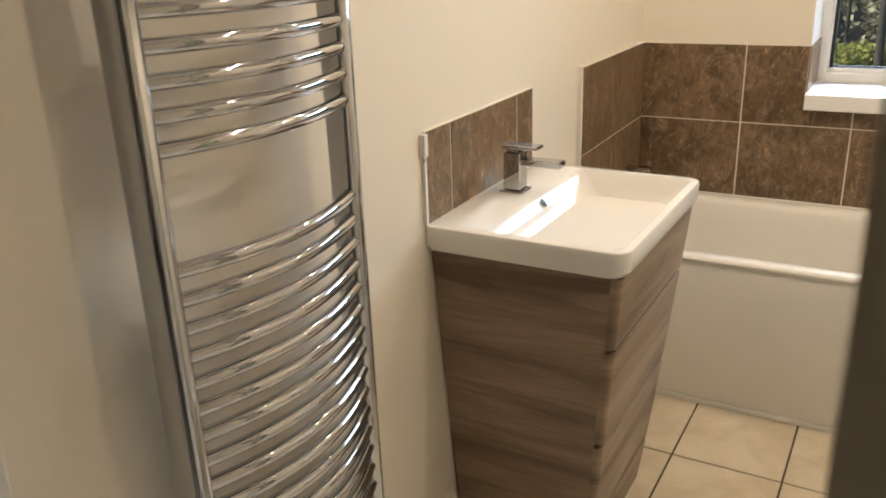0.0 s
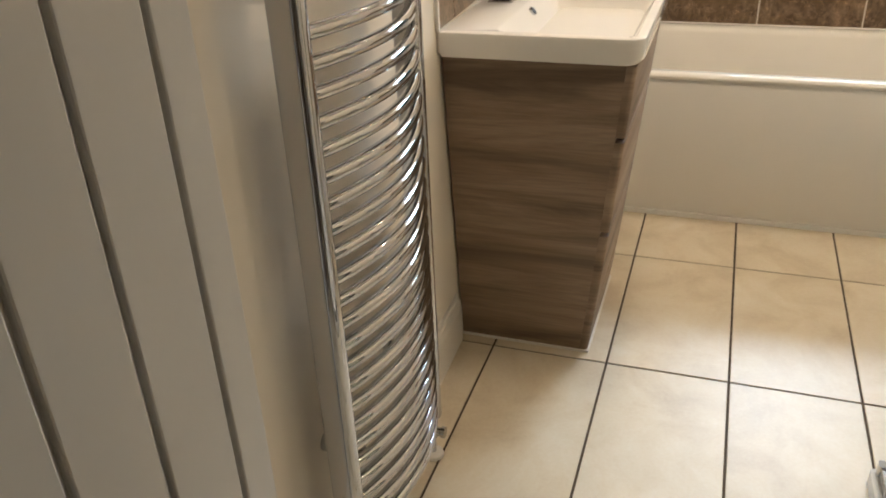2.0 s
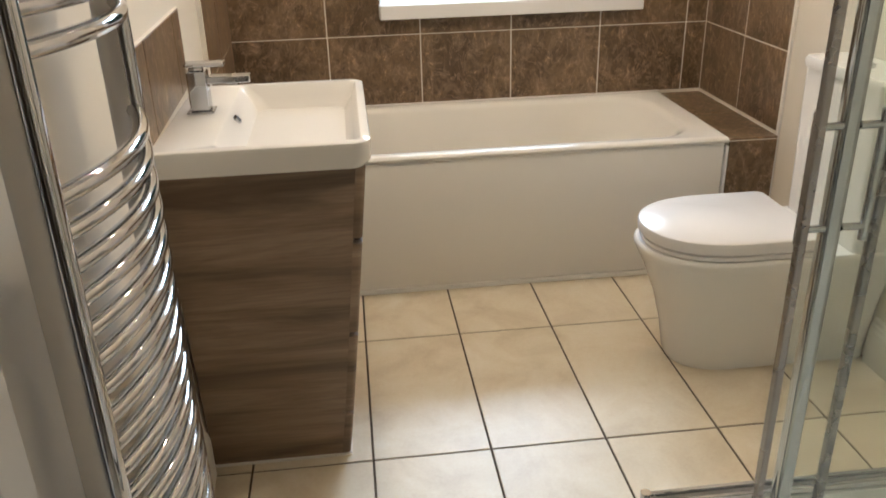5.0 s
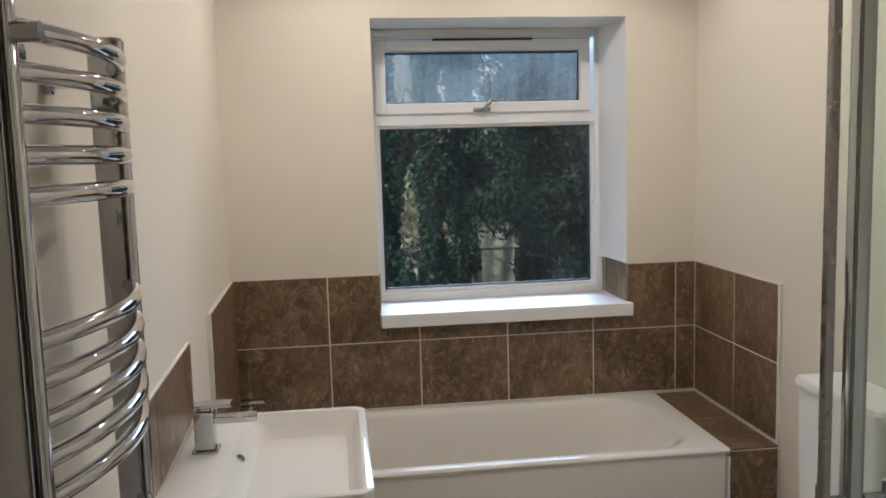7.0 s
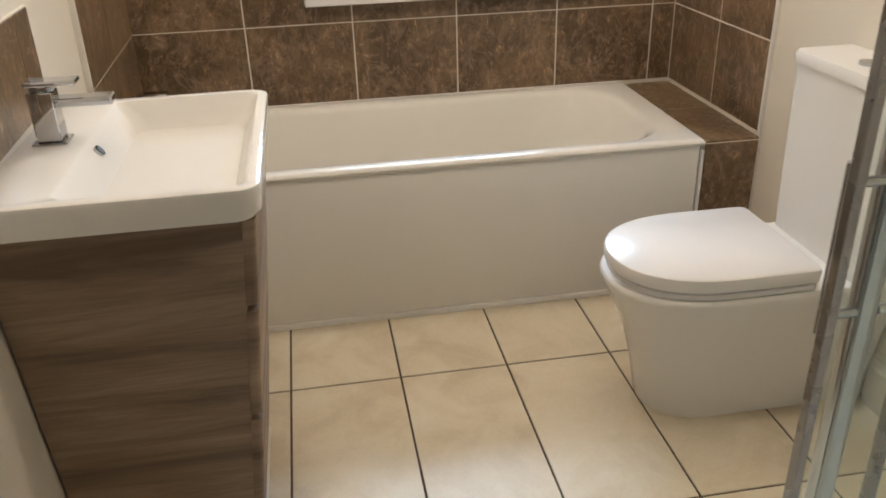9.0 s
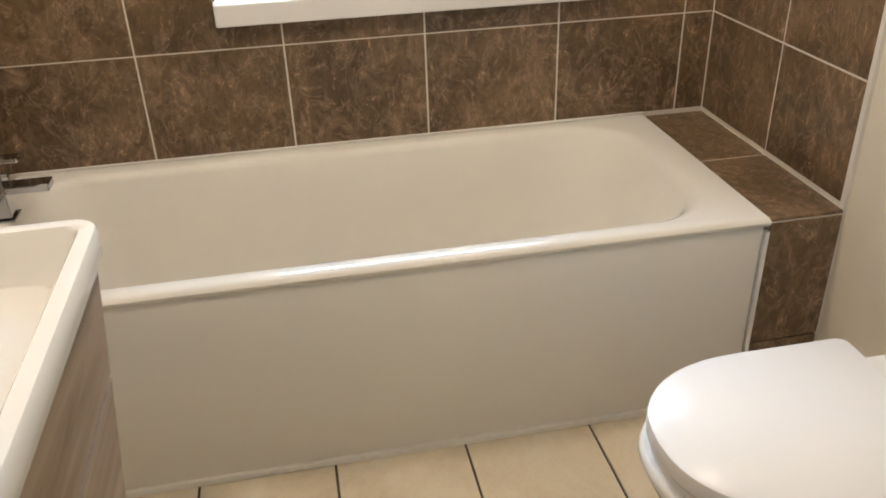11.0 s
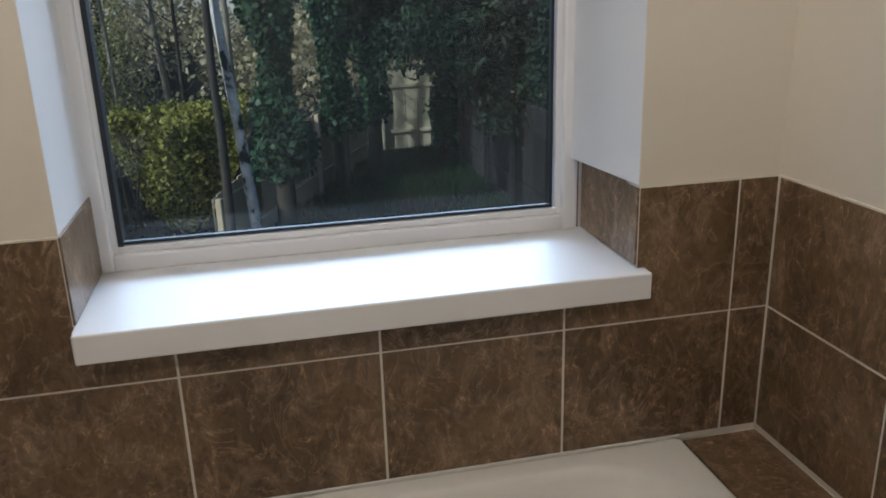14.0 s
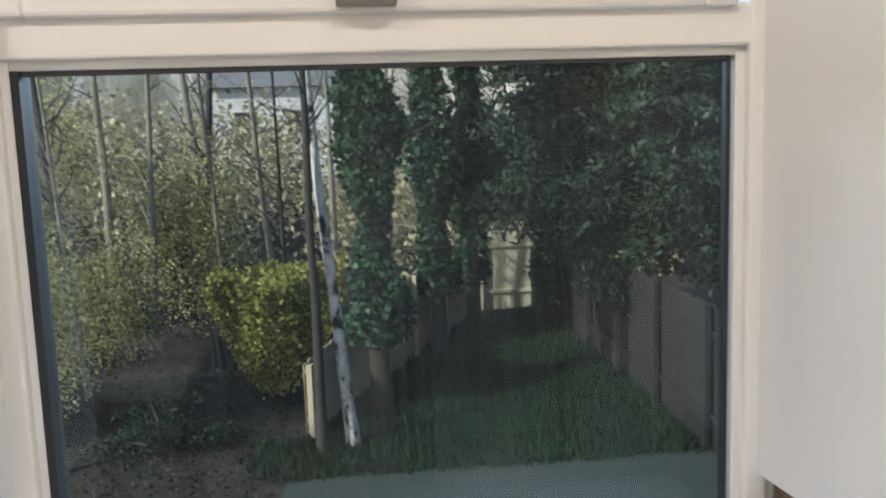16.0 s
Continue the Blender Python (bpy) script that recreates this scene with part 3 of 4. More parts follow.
def rpart(name, bm, material=None, label="", smooth=True, parent=None):
    ob = part(name, bm, material or CHROME, parent or rad, label, smooth)
    ob.location = (-0.1, -1.08, 0) if parent is None else (0, 0, 0)
    return ob


RX, RY0, RY1, RTOP, RBOT = 0.105, 0.867, 1.264, 1.688, 0.115
for y in (RY0, RY1):
    # D-section post: flat sides, rounded outer face
    outline = []
    for z in (RBOT, RTOP - 0.004, RTOP):
        g = 0.003 if z == RTOP else 0
        outline.append(rounded(RX - 0.024 + g, RX + 0.022 - g, y - 0.017 + g, y + 0.017 - g, z, (0.004, 0.014, 0.014, 0.004), 5))
    rpart("post", loft(outline), CHROME, "chrome upright of D section")
BAR_Z = [1.645 - 0.040 * i for i in range(5)] + [1.343 - 0.040 * i for i in range(5)] + [1.030 - 0.0395 * i for i in range(23)]
bar_mesh = None
for z in BAR_Z:
    if bar_mesh is None:
        pts = []
        for i in range(15):
            u = i / 14
            pts.append((RX + 0.010 + 0.040 * math.sin(math.pi * u) ** 0.9, RY0 + 0.012 + (RY1 - RY0 - 0.024) * u, 0))
        bar_mesh = mesh_of(tube(pts, 0.0108, 12), "bar", CHROME, True)
    ob = new("bar", bar_mesh)
    ob.parent = rad
    ob.location = (-0.1, -1.08, z)
for y in (RY0 + 0.05, RY1 - 0.05):
    for z in (0.32, 1.625):
        rpart("wall_bracket", tube([(0.035, y, z), (west(y) + 0.012, y, z), (west(y) + 0.013, y, z), (RX + 0.01, y, z)], [0.017, 0.017, 0.009, 0.009], 12), CHROME, "round chrome wall bracket")
rpart("air_vent", tube([(RX + 0.02, RY0, RTOP - 0.05), (RX + 0.045, RY0, RTOP - 0.05)], 0.010, 12), CHROME, "small chrome air vent")
for y in (RY0, RY1):
    v = rpart("valve", tube([(RX, y, RBOT + 0.002), (RX, y, RBOT - 0.020), (RX, y, RBOT - 0.060)], [0.011, 0.013, 0.013], 14), CHROME, "chrome angled radiator valve")
    bm2 = tube([(RX + 0.010, y, RBOT - 0.045), (RX + 0.020, y, RBOT - 0.045), (RX + 0.022, y, RBOT - 0.045), (RX + 0.030, y, RBOT - 0.045)], [0.010, 0.010, 0.013, 0.013], 14)
    rpart("valve_cap", bm2, CHROME, "round chrome valve cap", parent=v)
    rpart("tail_pipe", tube([(RX, y, RBOT - 0.06), (RX, y, 0.002)], 0.0075, 12), CHROME, "chrome tail pipe", parent=v)
    rpart("floor_collar", tube([(RX, y, 0.0012), (RX, y, 0.008), (RX, y, 0.013)], [0.024, 0.023, 0.012], 18), SILICONE, "round white pipe collar", parent=v)

# ---- skirting ----
def skirting(x0, y0, x1, y1, nx, ny, name="baseboard"):
    prof = [(0, 0), (0.018, 0), (0.018, 0.108), (0.015, 0.116), (0.013, 0.124), (0.009, 0.130), (0.008, 0.140), (0.004, 0.145), (0, 0.145)]
    rings = [[(x + nx * d, y + ny * d, z) for d, z in prof] for x, y in ((x0, y0), (x1, y1))]
    return structure(name, loft(rings), GLOSS_WHITE, "white gloss moulded skirting board", "skirting board")


skirting(west(ROOM_Y0) - 0.003, ROOM_Y0, west(1.71) - 0.003, 1.710, 1, 0)
skirting(west(2.2) - 0.003, 2.20, west(2.604) - 0.003, 2.604, 1, 0)
skirting(ROOM_X, 1.46, ROOM_X, 1.95, -1, 0)

# ---- open room door ----
door = thing("room_door", "white grooved cottage door standing open against the wall", "door", (0.130, -0.125, 0))
DOOR_W = 0.730
bm = bmesh.new()
edges = [0.0] + [DOOR_W - 0.060 - 0.107 * i for i in range(5, -1, -1)] + [DOOR_W]
for a, b in zip(edges, edges[1:]):
    add_box(bm, -0.022, 0.022, a + (0.004 if a else 0), b - (0.004 if b < DOOR_W else 0), 0.008, 1.985, 0.003, 2)
add_box(bm, -0.016, 0.014, 0.002, DOOR_W - 0.002, 0.010, 1.983)
part("leaf", bm, DOOR_WHITE, door, "white painted leaf with upright grooves")
part("latch_plate", box(-0.011, 0.011, DOOR_W - 0.0005, DOOR_W + 0.0015, 0.94, 1.06, 0.0005), SATIN, door, "satin metal latch plate")
for z in (0.22, 1.0, 1.75):
    part("hinge", tube([(0.024, 0.002, z - 0.04), (0.024, 0.002, z + 0.04)], 0.006, 10), SATIN, door, "small metal hinge", True)

# ---- shower enclosure ----
shower = thing("shower_enclosure", "chrome and clear glass corner shower enclosure with its sliding doors open", "shower enclosure", (1.0, 1.42, 0))
HX0, HY0, HY1 = 1.000, 0.53, 1.440
HX1 = ROOM_X - 0.002


def spart(name, bm, material, label="", smooth=False, parent=None):
    ob = part(name, bm, material, parent or shower, label, smooth)
    ob.location = (-1.0, -1.42, 0) if parent is None else (0, 0, 0)
    return ob


rings = [rounded(HX0, HX1, HY0, HY1, 0.001, 0.01), rounded(HX0, HX1, HY0, HY1, 0.036, 0.01), rounded(HX0 + 0.004, HX1 - 0.004, HY0 + 0.004, HY1 - 0.004, 0.040, 0.01),
         rounded(HX0 + 0.055, HX1 - 0.055, HY0 + 0.055, HY1 - 0.055, 0.040, 0.03), rounded(HX0 + 0.065, HX1 - 0.065, HY0 + 0.065, HY1 - 0.065, 0.022, 0.03)]
spart("shower_tray", loft(rings), ACRYLIC, "low white shower tray", True)
for z0, z1 in ((0.041, 0.066), (1.86, 1.90)):
    spart("rail", box(HX0 + 0.012, HX0 + 0.022, HY0, HY1 - 0.014, z0, z1, 0.003), SATIN, "satin metal track")
    spart("rail", box(HX0 + 0.034, HX0 + 0.044, HY0, HY1 - 0.040, z0, z1 - 0.006, 0.003), CHROME, "chrome track")
    spart("rail", box(HX0 + 0.024, HX1, HY1 - 0.024, HY1 - 0.014, z0, z1, 0.003), CHROME, "chrome track")
    spart("rail", box(HX0 + 0.048, HX1, HY1 - 0.048, HY1 - 0.038, z0, z1 - 0.006, 0.003), CHROME, "chrome track")
    spart("corner_block", loft([rounded(HX0 + 0.008, HX0 + 0.03, HY1 - 0.032, HY1 - 0.010, z0, 0.008), rounded(HX0 + 0.008, HX0 + 0.03, HY1 - 0.032, HY1 - 0.010, z1 + 0.003, 0.008)]), CHROME, "chrome corner joint", True)
DY = 1.190


def d_handle(x, y, z0, z1, side):
    bm = tube([(x, y, z0), (x + side * 0.038, y, z0)], 0.007, 10)
    add_tube(bm, [(x, y, z1), (x + side * 0.038, y, z1)], 0.007, 10)
    add_tube(bm, [(x + side * 0.042, y, z0 - 0.025), (x + side * 0.042, y, z1 + 0.025)], 0.0085, 12)
    return bm


slide = spart("folding_door", box(1.150, 1.62, DY, DY + 0.006, 0.045, 1.87), GLASS, "clear glass folding door leaf pushed back")
slide.visible_shadow = False
spart("edge_strip", box(1.138, 1.152, DY - 0.006, DY + 0.012, 0.045, 1.87, 0.003), SATIN, "grey edge strip", parent=slide)
fixed = spart("fixed_panel", box(1.222, HX1 - 0.02, DY + 0.028, DY + 0.034, 0.045, 1.87), GLASS, "clear fixed glass panel")
fixed.visible_shadow = False
spart("post", loft([rounded(1.192, 1.224, DY + 0.012, DY + 0.044, z, 0.012, 5) for z in (0.041, 1.88)]), CHROME, "rounded chrome upright", True, parent=fixed)
spart("handle", d_handle(1.194, DY + 0.022, 0.780, 0.955, -1), CHROME, "chrome bow handle", True, parent=fixed)
spart("handle", d_handle(1.224, DY + 0.022, 0.780, 0.955, 1), CHROME, "chrome bow handle", True, parent=fixed)
spart("post", loft([rounded(1.282, 1.298, DY + 0.022, DY + 0.040, z, 0.004, 3) for z in (0.041, 1.88)]), SATIN, "slim metal upright", True, parent=fixed)
spart("wall_profile", box(HX1 - 0.024, HX1 - 0.001, DY + 0.020, DY + 0.042, 0.041, 1.88, 0.004), CHROME, "chrome end profile", parent=fixed)
# stud wall at the shower's near end
structure("wall_stub", box(0.878, ROOM_X, 0.45, 0.527, 0, ROOM_Z), WALL, "short plastered end wall of the shower", "wall")

# ---- downlights in the ceiling ----
def downlight(x, y):
    root = thing("downlight", "small round chrome downlight set into the white ceiling", "ceiling light", (x, y, ROOM_Z), group="downlights")
    rim = []
    for r, z in ((0.043, -0.0005), (0.043, -0.004), (0.040, -0.006), (0.030, -0.005), (0.028, -0.002)):
        rim.append([(r * math.cos(k * math.pi / 14), r * math.sin(k * math.pi / 14), z) for k in range(28)])
    part("bezel", loft(rim, False, False), CHROME, root, "round chrome rim", True)
    part("bulb", tube([(0, 0, -0.0045), (0, 0, -0.001)], [0.026, 0.027], 20), BULB, root, "glowing lens")


for x, y in DOWNLIGHTS:
    downlight(x, y)

# ---- garden ----
LEAF_RNG = np.random.RandomState(7)


def leaf_cloud(name, centers, size, material, parent=None, label="", kind="", elong=1.6, flat=0.0):
    """Many small bent leaves (two triangles each) at the points."""
    n = len(centers)
    c = np.asarray(centers, float)
    a = LEAF_RNG.normal(size=(n, 3)); a[:, 2] *= 1 - flat * 0.5
    a /= np.linalg.norm(a, axis=1)[:, None]
    b = np.cross(a, LEAF_RNG.normal(size=(n, 3)))
    b /= np.linalg.norm(b, axis=1)[:, None] + 1e-9
    s = size * (0.6 + 0.8 * LEAF_RNG.rand(n))[:, None]
    v = np.stack([c - a * s * elong / 2, c + b * s * 0.5, c + a * s * elong / 2, c - b * s * 0.5], 1).reshape(-1, 3)
    me = bpy.data.meshes.new(name)
    idx = np.arange(n * 4).reshape(n, 4)
    me.from_pydata(v.tolist(), [], idx.tolist())
    me.materials.append(material)
    ob = new(name, me)
    if parent is not None:
        ob.parent = parent
        ob.location = -parent.location
    return tagged(ob, label, "", "", kind)


def ground_z(x, y):
    z = GROUND
    if y > 9 and x < 0.5:
        z += 0.10 * min(y - 9, 12) * min(1.0, (0.5 - x) / 2.5)
    z += 0.03 * math.sin(x * 1.3) * math.cos(y * 0.9) if y > 8 else 0
    if y > 24:
        z += (y - 24) * 0.06
    return z


bm = bmesh.new()
xs = [-400, -120, -40, -20] + [-14 + 0.8 * i for i in range(36)] + [20, 40, 120, 400]
ys = [-400, -100, -20, -4, 3.7, 5, 7, 9] + [10 + 0.8 * i for i in range(30)] + [40, 60, 120, 400]
grid = [[bm.verts.new((x, y, ground_z(x, y))) for x in xs] for y in ys]
for a, b in zip(grid, grid[1:]):
    for i in range(len(xs) - 1):
        bm.faces.new((a[i], a[i + 1], b[i + 1], b[i]))
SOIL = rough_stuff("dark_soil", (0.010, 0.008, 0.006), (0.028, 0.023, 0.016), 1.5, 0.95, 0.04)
structure("ground", bm, SOIL, "dark garden soil and rough turf", "ground")
# grey-green paving darkened, tree shade put into the colour
PAVING_SHADED = rough_stuff("shaded_paving", (0.018, 0.030, 0.026), (0.034, 0.050, 0.044), 2.0, 0.8, 0.004)
structure("pavement", box(-1.5, 5.2, 4.2, 11.9, GROUND + 0.0, GROUND + 0.05), PAVING_SHADED, "grey-green patio, darkened in colour for shade", "patio")
# grass
# grass greens lowered to hold the shade over the lawn
LAWN = foliage("lawn_grass", (0.003, 0.013, 0.004), (0.015, 0.046, 0.012), 0.6, 0.15)
n = 42000
gx = LEAF_RNG.uniform(-0.9, 5.2, n); gy = LEAF_RNG.uniform(11.8, 21, n)
keep = gx > 0.15 + (gy - 13) * 0.40 * (gy > 13) - 0.6 * (gy < 13)
gx, gy = gx[keep], gy[keep]
h = LEAF_RNG.uniform(0.08, 0.20, len(gx))
v = []
ang = LEAF_RNG.uniform(0, 6.283, len(gx))
for x, y, hh, a in zip(gx, gy, h, ang):
    z = ground_z(x, y) - 0.01
    dx, dy = 0.02 * math.cos(a), 0.02 * math.sin(a)
    v += [(x - dx, y - dy, z), (x + dx, y + dy, z), (x + dy * 3 * hh / 0.2, y + dx * 3, z + hh)]
me = bpy.data.meshes.new("grass")
me.from_pydata(v, [], [(i, i + 1, i + 2) for i in range(0, len(v), 3)])
me.materials.append(LAWN)
tagged(new("grass", me), "rough unmown lawn, its green darkened for shade", "grass", kind="stuff")

FENCE = rough_stuff("grey_fence_timber", (0.34, 0.28, 0.18), (0.54, 0.45, 0.31), 6, 0.85, 0.004)
# timber darkened so the colour carries the side fence's shade
FENCE_SHADED = rough_stuff("shaded_fence_timber", (0.007, 0.007, 0.008), (0.018, 0.017, 0.017), 6, 0.85, 0.004)
# paler timber copy, sunlight on the end panel put into the colour
FENCE_SUNLIT = rough_stuff("sunlit_fence_timber", (0.44, 0.41, 0.28), (0.60, 0.56, 0.40), 6, 0.8, 0.003)
board_cache = {}


def fence_run(name, label, p0, p1, h0, h1, material, step=0.15, sink=0.0):
    """Upright boards, two rails on the near side and posts, from p0 to p1."""
    a, b = Vector((*p0, 0)), Vector((*p1, 0))
    length = (b - a).length
    d = (b - a) / length
    ang = math.atan2(d.y, d.x)
    root = thing(name, label, "fence", (a.x, a.y, GROUND))
    root.rotation_euler = (0, 0, ang)
    n = int(length / step)
    key = (material.name, step)
    if key not in board_cache:
        board_cache[key] = mesh_of(box(0, step - 0.012, -0.009, 0.009, 0, 1.0), "slat", material)
    for i in range(n):
        u = (i + 0.5) / n
        ob = new("slat", board_cache[key])
        ob.parent = root
        z = ground_z(*(a + d * i * step).xy) - GROUND
        ob.location = (i * step, 0.0, z + 0.04)
        ob.scale = (1, 1, (h0 + (h1 - h0) * u) * (1 + 0.01 * math.sin(i * 2.3)))
    for k in (0.22, 0.80):
        hz = (h0 + h1) / 2
        part("rail", box(0, length, -0.055, -0.011, k * hz, k * hz + 0.08, 0.004), material, root)
    m = max(1, round(length / 1.83))
    for i in range(m + 1):
        x = length * i / m
        z = ground_z(*(a + d * x).xy) - GROUND
        part("fence_post", box(x - 0.05, x + 0.05, -0.14, -0.057, z - 0.05, z + (h0 + (h1 - h0) * i / m) + 0.06, 0.006), material, root)
    return root


fence_run("fence", "low weathered timber garden fence with upright boards", (0.18, 13.3), (1.15, 15.7), 0.95, 1.35, FENCE)
fence_run("fence", "taller weathered timber garden fence rising along the lawn", (1.16, 15.72), (3.30, 20.3), 1.40, 1.75, FENCE)
fence_run("fence", "tall timber fence along the garden's side, shade put into its dark colour", (5.3, 20.8), (5.3, 5.0), 1.8, 1.8, FENCE_SHADED)
fence_run("fence", "timber fence panel with battens at the garden's end, coloured pale for sunlight", (3.75, 21.2), (5.2, 21.2), 1.85, 1.85, FENCE_SUNLIT, 0.30)

BARK = rough_stuff("dark_bark", (0.022, 0.019, 0.015), (0.065, 0.055, 0.042), 8, 0.9, 0.02)
BIRCH = Mat("birch_bark", (0.6, 0.58, 0.52), 0.75)
_b = BIRCH.noise(BIRCH.coords(scale=(2, 2, 1.6)), 3.2, 5, 0.6)
BIRCH.color(BIRCH.ramp(_b, [(0.40, (0.03, 0.027, 0.022)), (0.45, (0.40, 0.38, 0.34)), (0.60, (0.66, 0.64, 0.58))]))
BIRCH = BIRCH.m
IVY = foliage("ivy_leaves", (0.010, 0.032, 0.018), (0.055, 0.115, 0.055), 0.55, 0.15)
CONIFER = foliage("conifer_needles", (0.006, 0.018, 0.010), (0.034, 0.066, 0.034), 0.6, 0.1)
# light end raised, sunlight on the left shrubs put into the leaves
SHRUB = foliage("shrub_leaves", (0.08, 0.09, 0.025), (0.74, 0.70, 0.32), 0.45, 0.5)
# bright yellow end holds the hedge's sunlight
SUNNY = foliage("sunlit_hedge_leaves", (0.07, 0.085, 0.02), (0.60, 0.58, 0.15), 0.5, 0.4)
# paled so the far scrub looks sunlit
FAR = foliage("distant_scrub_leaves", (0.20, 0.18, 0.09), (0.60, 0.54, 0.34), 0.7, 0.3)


def trunk_points(x, y, height, lean, wob, seed, steps=12):
    rng = random.Random(seed)
    z0 = ground_z(x, y) - 0.1
    pts, px, py = [], x, y
    for i in range(steps + 1):
        u = i / steps
        pts.append((px, py, z0 + height * u))
        px += lean[0] * height / steps + rng.uniform(-wob, wob)
        py += lean[1] * height / steps + rng.uniform(-wob, wob)
    return pts


def add_limbs(bm, pts, r0, count, length, seed, up=0.8, start=0.3):
    rng = random.Random(seed)
    tips = []
    for _ in range(count):
        u = rng.uniform(start, 0.97)
        k = min(int(u * (len(pts) - 1)), len(pts) - 2)
        p = Vector(pts[k]).lerp(Vector(pts[k + 1]), rng.random())
        a = rng.uniform(0, 6.283)
        d = Vector((math.cos(a), math.sin(a), up * rng.uniform(0.3, 1.3))).normalized()
        l = length * rng.uniform(0.4, 1.1) * (1.1 - 0.5 * u)
        br = [p]
        for _ in range(5):
            d = (d + Vector((rng.uniform(-.25, .25), rng.uniform(-.25, .25), rng.uniform(-.1, .25)))).normalized()
            br.append(br[-1] + d * l / 5)
        r = r0 * (1 - u * 0.7) * 0.35
        add_tube(bm, br, [r, r * .8, r * .6, r * .45, r * .3, r * .15], 5)
        tips += br[2:]
        for q in br[2:5]:
            e = Vector((rng.uniform(-1, 1), rng.uniform(-1, 1), rng.uniform(-.2, 1))).normalized() * l * 0.35
            add_tube(bm, [q, q + e * 0.5 + Vector((0, 0, 0.03)), q + e], [r * .35, r * .2, r * .08], 4)
            tips.append(q + e)
    return tips


def tree(name, label, x, y, height, r0, lean=(0, 0), limbs=14, length=1.2, seed=1, bark=None, up=0.8, start=0.3):
    root = thing(name, label, "tree", (x, y, ground_z(x, y)))
    pts = trunk_points(x, y, height, lean, 0.02, seed)
    bm = tube(pts, [r0 * (1 - 0.75 * i / (len(pts) - 1)) * (1.25 if i == 0 else 1) for i in range(len(pts))], 10)
    ob = part("trunk", bm, bark or BARK, root, "", True); ob.location = -root.location
    bm = bmesh.new()
    tips = add_limbs(bm, pts, r0, limbs, length, seed + 50, up, start)
    ob = part("branches", bm, bark or BARK, root); ob.location = -root.location
    return root, pts, tips


# birch and its dark neighbour
tree("birch_tree", "slim pale birch with dark scars before ivy-clad trunks", 0.82, 12.9, 8.5, 0.085, (-0.075, 0.01), 14, 1.3, 3, BIRCH, 0.9, 0.5)
tree("tree", "thin dark bare tree trunk beside the birch", 0.42, 12.7, 8.5, 0.07, (-0.012, 0.01), 16, 1.3, 5, None, 0.9, 0.45)


def ivy_tree(x, y, height, lean, radius, seed, count):
    root, pts, tips = tree("ivy_tree", "tall tree trunk thickly clad in dark green ivy", x, y, height, 0.16, lean, 18, 1.5, seed)
    c = []
    rng = np.random.RandomState(seed)
    for _ in range(count):
        u = 0.14 + rng.rand() ** 0.9 * 0.82
        k = min(int(u * (len(pts) - 1)), len(pts) - 2)
        p = np.array(pts[k]) * (1 - (u * (len(pts) - 1) - k)) + np.array(pts[k + 1]) * (u * (len(pts) - 1) - k)
        a = rng.uniform(0, 6.283)
        bulge = radius * (0.75 + 0.35 * math.sin(u * 19 + seed) + 0.2 * math.sin(a * 3 + u * 40)) * rng.uniform(0.45, 1.15)
        c.append(p + np.array([math.cos(a) * bulge, math.sin(a) * bulge, rng.uniform(-.1, .1)]))
    leaf_cloud("ivy", c, 0.085, IVY, root, "glossy dark ivy leaves", elong=1.2)
    return root


ivy_tree(1.22, 14.3, 8.5, (-0.012, 0.0), 0.40, 11, 20000)
ivy_tree(2.42, 17.5, 9.0, (-0.01, 0.0), 0.46, 12, 14000)
ivy_tree(3.22, 18.5, 9.0, (0.0, 0.0), 0.46, 13, 14000)

# conifer
root, pts, tips = tree("conifer_tree", "big dark conifer with drooping feathery boughs over the lawn", 5.6, 18.0, 9.5, 0.22, (0, 0), 30, 2.6, 21, None, 0.15, 0.2)
rng = np.random.RandomState(22)
c = []
for i in range(1400):
    u = rng.rand() ** 0.8
    z = GROUND + 2.6 + u * 6.0
    rr = (3.1 * (1 - u) ** 0.45 + 0.3) * rng.uniform(0.35, 1.0)
    a = rng.uniform(0, 6.283)
    cx, cy, droop = 6.4 + rr * math.cos(a), 17.6 + rr * math.sin(a), rng.uniform(0.2, 0.5)
    z -= rng.uniform(0, 1.6) if cx > 4.9 and u < 0.6 else 0
    m = 170
    t = rng.rand(m)
    out = np.stack([np.cos(a) * (t - .5) * 1.1 + rng.normal(0, .16, m), np.sin(a) * (t - .5) * 1.1 + rng.normal(0, .16, m), -droop * t ** 2 + rng.normal(0, .07, m)], 1)
    c.append(np.array([cx, cy, z]) + out)
leaf_cloud("crown", np.concatenate(c), 0.05, CONIFER, root, "feathery dark green needles", elong=3.0)


